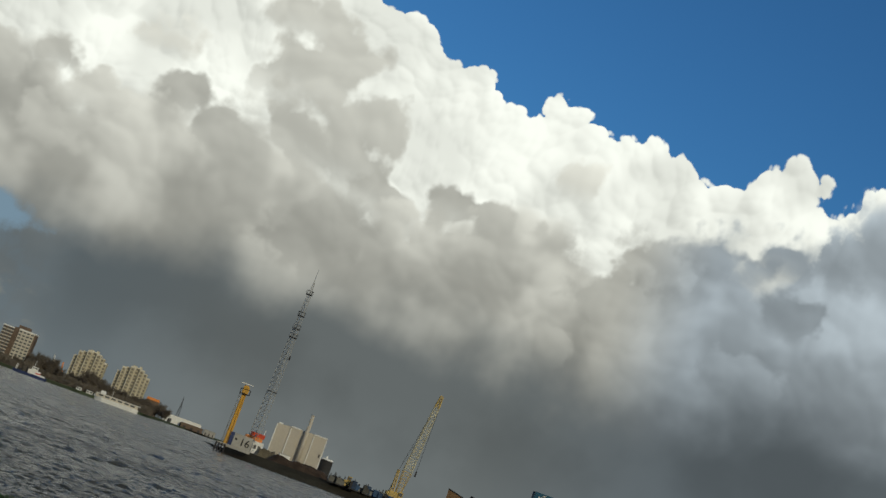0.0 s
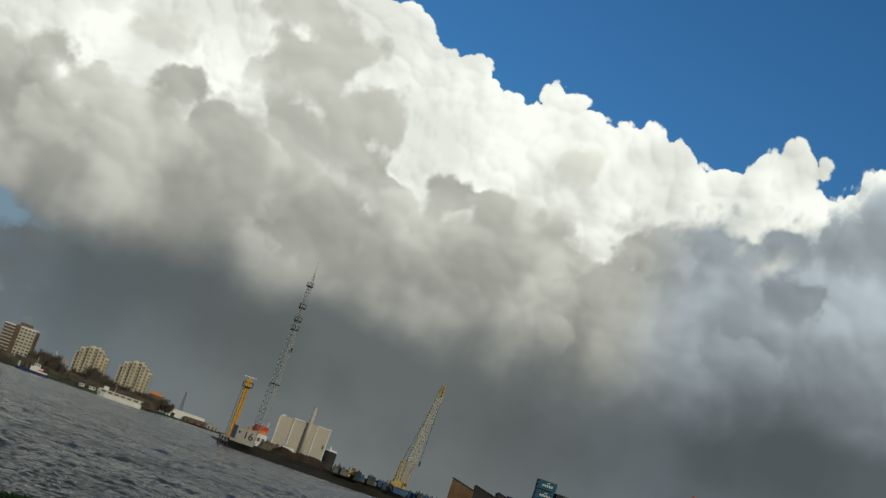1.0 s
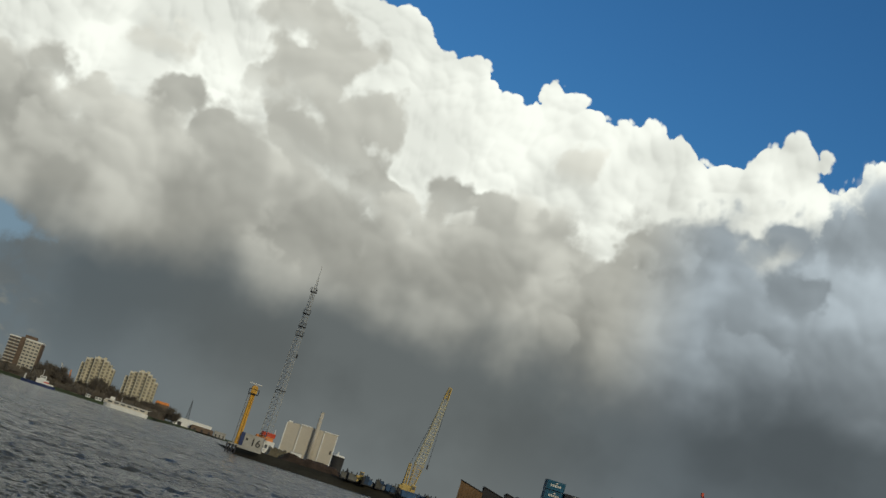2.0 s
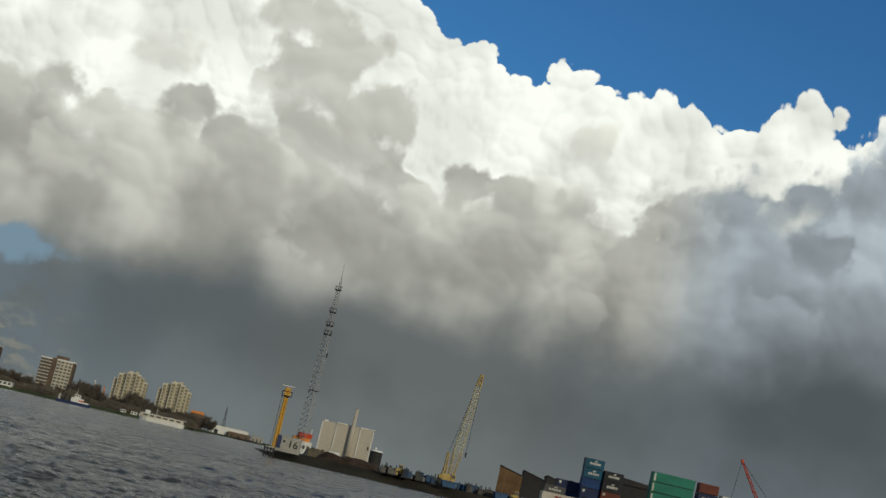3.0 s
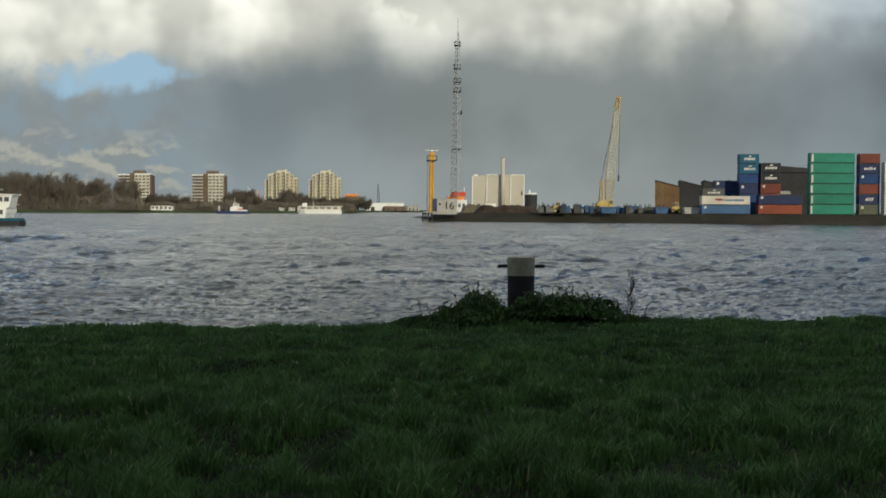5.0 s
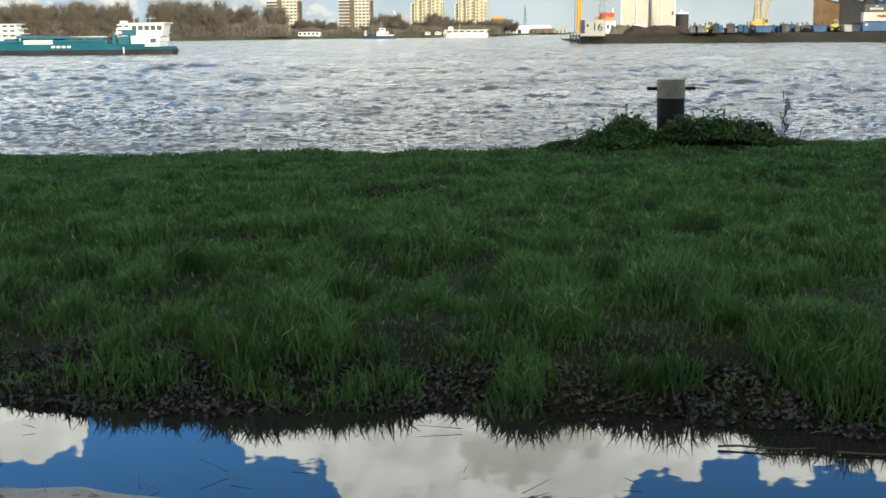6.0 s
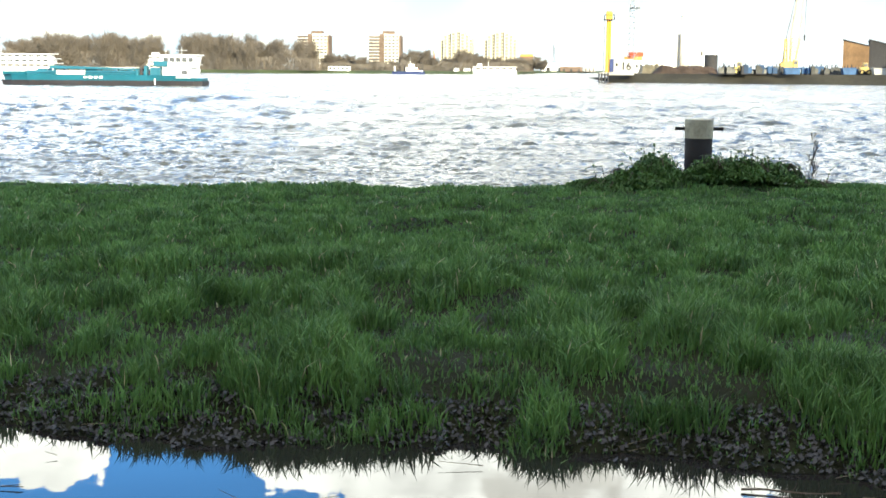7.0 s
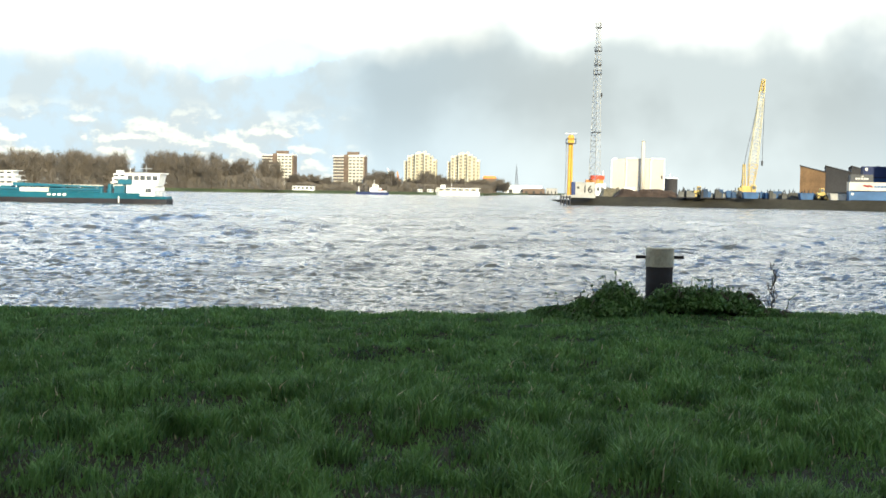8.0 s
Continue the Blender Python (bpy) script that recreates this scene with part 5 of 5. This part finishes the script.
wheel_loader(77.5, 331)
wheel_loader(47.2, 333)


def sawtooth_shed():
    ob = thing("sawtooth_shed", 80.6, 370, GROUND, "brown and grey shed with sawtooth roof", "shed", turn=-12.6)
    w = 6.9
    for k in range(4):
        part("wall", prismed([(k * w, 0), (k * w + w - 0.05, 0), (k * w + w - 0.05, 7.7), (k * w, 9.4)], 0, 30), TIMBER if k == 0 else DARK_GREY, ob,
             "brown timber front" if k == 0 else "")
        part("roof", prismed([(k * w - 0.15, 9.45), (k * w + w, 7.72), (k * w + w, 7.95), (k * w - 0.15, 9.7)], -0.3, 30), DARK_GREY, ob)
        for i in range(8):
            part("batten", boxed(k * w + 0.4 + i * 0.8, k * w + 0.48 + i * 0.8, -0.06, 0.02, 0.2, 7.6), TIMBER if k == 0 else DARK_GREY, ob)


sawtooth_shed()


def gable_shed():
    ob = thing("storage_shed", 122, 380, GROUND, "large dark grey shed behind the containers", "shed", turn=-17.5)
    part("wall", boxed(-9, 14, 0, 30, 0, 12.4), DARK_GREY, ob)
    part("roof", prismed([(-9.4, 12.4), (14.4, 12.4), (14.4, 12.9), (-2, 14.4), (-9.4, 14.0)], -0.5, 30), DARK_GREY, ob)
    part("roof_light", prismed([(-3, 6.0), (1.5, 6.0), (1.0, 6.9), (-2.6, 6.9)], -0.1, 0.05), CONCRETE, ob)


gable_shed()

# ---------------------------------------------------------------- containers
# paint colours, the dark ones cooled to carry cloud shade over the pier
TINTS = {
    "green": (0.016, 0.165, 0.115), "white": (0.53, 0.52, 0.48), "cream": (0.58, 0.54, 0.46), "lightblue": (0.055, 0.125, 0.25),
    "navy": (0.012, 0.022, 0.075), "blue": (0.007, 0.036, 0.13), "tealblue": (0.006, 0.072, 0.13), "rust": (0.135, 0.032, 0.020),
    "red": (0.21, 0.024, 0.022), "orange": (0.25, 0.058, 0.030), "black": (0.014, 0.017, 0.026), "grey": (0.07, 0.072, 0.075), "greygreen": (0.095, 0.105, 0.075)}
PAINTS = {k: surface("container_" + k, v, 0.5, 0.0, 0.15, 0.35, 3.0, 0, tuple(c * 0.6 + 0.015 for c in v), 0.18) for k, v in TINTS.items()}
MESHES = {}


def corrugated(length, h):
    bm = bmesh.new()
    n = int(length / 0.14)
    for y, sgn in ((-1.22, 1), (1.22, -1)):
        prev = None
        for i in range(n * 2 + 1):
            x = -length / 2 + 0.1 + (length - 0.2) * i / (n * 2)
            off = 0.03 if i % 4 in (0, 1) else 0.0
            cur = [bm.verts.new((x, y + sgn * off, z)) for z in (0.20, h - 0.10)]
            if prev:
                bm.faces.new((prev[0], cur[0], cur[1], prev[1]) if sgn > 0 else (cur[0], prev[0], prev[1], cur[1]))
            prev = cur
    box(bm, -length / 2 + 0.06, length / 2 - 0.06, -1.0, 1.0, 0.1, h - 0.06)
    return bm


def shared(key, make, material):
    if key not in MESHES:
        me = bpy.data.meshes.new(key[0])
        bm = make()
        bm.to_mesh(me)
        bm.free()
        me.materials.append(material)
        MESHES[key] = me
    return MESHES[key]


def container(x0, y, z, length, h, tint, marks, seed):
    words = {"lightblue": "pale blue", "tealblue": "teal blue", "greygreen": "grey green", "rust": "rust brown"}
    ob = thing("shipping_container", x0 + length / 2, y + 1.22, z, (words.get(tint, tint) + " corrugated steel shipping container in a stack on the pier"), "container",
               "containers on the pier")
    paint = PAINTS[tint]
    L, H = round(length, 2), round(h, 2)

    def add(name, make, material, at=(0, 0, 0)):
        o = new(name, shared((name, L, H, material.name), make, material))
        o.parent = ob
        o.matrix_basis = pose(*at)
        return o

    add("body", lambda: corrugated(L, H), paint)
    for sx in (-1, 1):
        for sy in (-1, 1):
            add("corner_post", lambda: boxed(-0.08, 0.08, -0.08, 0.08, 0.0, H - 0.02), paint, (sx * (L / 2 - 0.08), sy * 1.14, 0))
    for sy in (-1, 1):
        add("top_rail", lambda: boxed(-L / 2 + 0.16, L / 2 - 0.16, -0.04, 0.04, H - 0.13, H - 0.02), paint, (0, sy * 1.18, 0))
        # bottom rail in dark steel: the shadow line between stacked containers, as colour
        add("bottom_rail", lambda: boxed(-L / 2 + 0.16, L / 2 - 0.16, -0.05, 0.05, 0.03, 0.20), STEEL_DARK, (0, sy * 1.03, 0))
    add("roof", lambda: boxed(-L / 2 + 0.05, L / 2 - 0.05, -1.13, 1.13, H - 0.07, H - 0.03), paint)
    rs = random.Random(seed)
    if marks == "text":
        n = 5
        for i in range(n):
            add("lettering_bar", lambda: boxed(-L * 0.045, L * 0.045, -0.02, 0.02, H * 0.40, H * 0.62), PAINTS["white"], (L * (-0.24 + 0.12 * i), -1.245, 0))
        add("emblem", lambda: prismed([(-0.5, H * 0.72), (0.1, H * 0.72), (0.5, H * 0.84), (-0.1, H * 0.86)], -0.02, 0.02), PAINTS["white"], (0.1, -1.245, 0))
    if marks == "logo":
        for i in range(3):
            add("emblem", lambda: prismed([(-0.35, H * 0.4), (0.2, H * 0.4), (0.35, H * 0.68), (-0.1, H * 0.68)], -0.02, 0.02), PAINTS["white"], (-0.7 + 0.7 * i, -1.245, 0))
    if marks == "code":
        add("code_bar", lambda: boxed(-0.30, 0.30, -0.02, 0.02, H * 0.62, H * 0.86), PAINTS["white"], (-L / 2 + 0.75, -1.245, 0))
    if marks == "strip":
        add("code_bar", lambda: boxed(-0.22, 0.22, -0.02, 0.02, H * 0.12, H * 0.86), PAINTS["white"], (-L / 2 + 0.42, -1.245, 0))
    if marks == "red":
        for dx, w in ((-2.2, 0.9), (-1.2, 0.45)):
            add("emblem", lambda: prismed([(-0.9, H * 0.6), (0.7, H * 0.42), (0.9, H * 0.56), (-0.2, H * 0.74)], -0.02, 0.02), PAINTS["red"], (dx, -1.245, 0))
        for i in range(6):
            add("lettering_bar", lambda: boxed(-0.32, 0.32, -0.02, 0.02, H * 0.42, H * 0.64), PAINTS["lightblue"], (0.2 + 0.8 * i, -1.245, 0))
    return ob


def stack(x0, y, length, h, rows, seed):
    for i, row in enumerate(rows):
        tint, _, marks = row.partition(":")
        container(x0 + 0.05 * math.sin(seed * 7 + i * 3), y + 0.04 * math.cos(seed + i * 5), GROUND + i * (h + 0.015), length, h, tint, marks, seed * 31 + i)


stack(82.1, 322, 12.19, 2.3, ["lightblue:code", "cream:red"], 1)
stack(84.6, 331, 5.6, 2.2, ["grey", "grey", "grey:text"], 2)
stack(88.2, 333, 6.06, 2.9, ["navy", "blue:code", "navy:code"], 3)
stack(93.3, 328, 5.0, 2.56, ["blue:code", "blue", "navy:code", "blue", "tealblue:text", "tealblue:text"], 4)
stack(98.5, 327, 5.1, 2.62, ["navy", "rust", "rust:code", "black:text", "black:text"], 5)
stack(95.9, 320, 11.0, 2.42, ["orange:code", "navy:code"], 6)
stack(109.6, 322, 11.3, 2.59, ["green:strip"] * 6, 7)
stack(119.6, 331, 4.5, 2.55, ["navy", "grey", "navy", "rust", "black", "navy"], 8)
stack(123.0, 324, 5.2, 2.59, ["greygreen:code", "navy:logo", "rust", "blue:code", "navy:text", "rust"], 9)
stack(128.7, 322, 6.06, 2.68, ["white"] * 5, 10)
stack(135.6, 325, 4.7, 2.78, ["rust", "green", "rust", "green:code", "rust"], 11)
stack(140.4, 324, 5.8, 2.86, ["grey:code", "blue:logo", "navy:text", "blue:logo", "navy:code"], 12)
stack(146.4, 324, 4.8, 2.80, ["rust:code", "black:text", "rust", "black:text", "black:text"], 13)
stack(151.3, 322, 11.0, 2.56, ["rust", "orange:code", "orange:code", "navy:text", "red:code", "red:code"], 14)
stack(162.8, 326, 12.0, 2.56, ["navy", "black", "navy", "grey", "black", "navy"], 15)
stack(175.2, 322, 12.0, 2.56, ["rust", "blue", "green", "navy", "rust"], 16)


def arched_store():
    ob = thing("arched_store", 140.0, 317, GROUND, "grey green round-topped store in front of containers", "store")
    pts = [(math.cos(math.pi * i / 24) * 5.8, math.sin(math.pi * i / 24) * 4.6) for i in range(25)]
    part("shell", prismed(pts, 0, 6), PAINTS["greygreen"], ob)
    for i in range(4):
        a = [(x * 1.015, z * 1.015) for x, z in pts]
        bm = bmesh.new()
        for p, q in zip(a, a[1:]):
            rod(bm, (p[0], 0.2 + i * 1.8, p[1]), (q[0], 0.2 + i * 1.8, q[1]), 0.08, None, 4)
        part("rib", bm, PAINTS["grey"], ob)
    part("door", boxed(-1.0, 1.4, -0.08, 0.02, 2.0, 3.4), PAINTS["green"], ob, "green hatch")


arched_store()
skip_box(148.5, 317.5, 1.6, WHITE, "small white steel bin beside the arched store")
skip_box(152.6, 317, 4.6, PAINTS["lightblue"], "pale blue steel skip before the containers")


def red_crane():
    ob = thing("red_jib_crane", 190, 420, GROUND, "red lattice jib crane behind the containers", "crane")
    part("tower", lattice(bmesh.new(), (0, 0, 0), (0, 0, 16), 1.8, 1.4, 8, 0.25, 4), RED, ob)
    part("house", boxed(-2, 4, -2, 2, 7, 10.5, bevel=0.15), RED, ob)
    part("jib", lattice(bmesh.new(), (-3.5, 0, 8.5), (-17.5, 0, 30.2), 0.8, 0.35, 16, 0.10, 4), RED, ob)
    bm = rodded((-17.2, 0, 30.0), (-1, 0, 14.5), 0.09, None, 4)
    rod(bm, (-17.6, 0, 30.0), (-19.5, 0, 14.0), 0.07, None, 4)
    part("cable", bm, DARK_GREY, ob)
    part("jib_head", boxed(-17.9, -17.1, -0.4, 0.4, 29.6, 30.8, bevel=0.1), RED, ob)


red_crane()


# ---------------------------------------------------------------- unseen block added behind the eye to shade the bank
def rear_shade_block():
    ob = thing("wall_rear", 0, 0, 1.5, "unseen plain brick block added behind the track to shade the bank", "house wall")
    part("wall", boxed(-70, 110, -24, -14, 0, 9.5), BACK_WALL, ob)
    part("roof", prismed([(-70.5, 9.5), (110.5, 9.5), (110.0, 11.5), (-70.0, 11.5)], -24.4, -13.6), DARK_GREY, ob)
    ob["kind"] = "structure"


rear_shade_block()
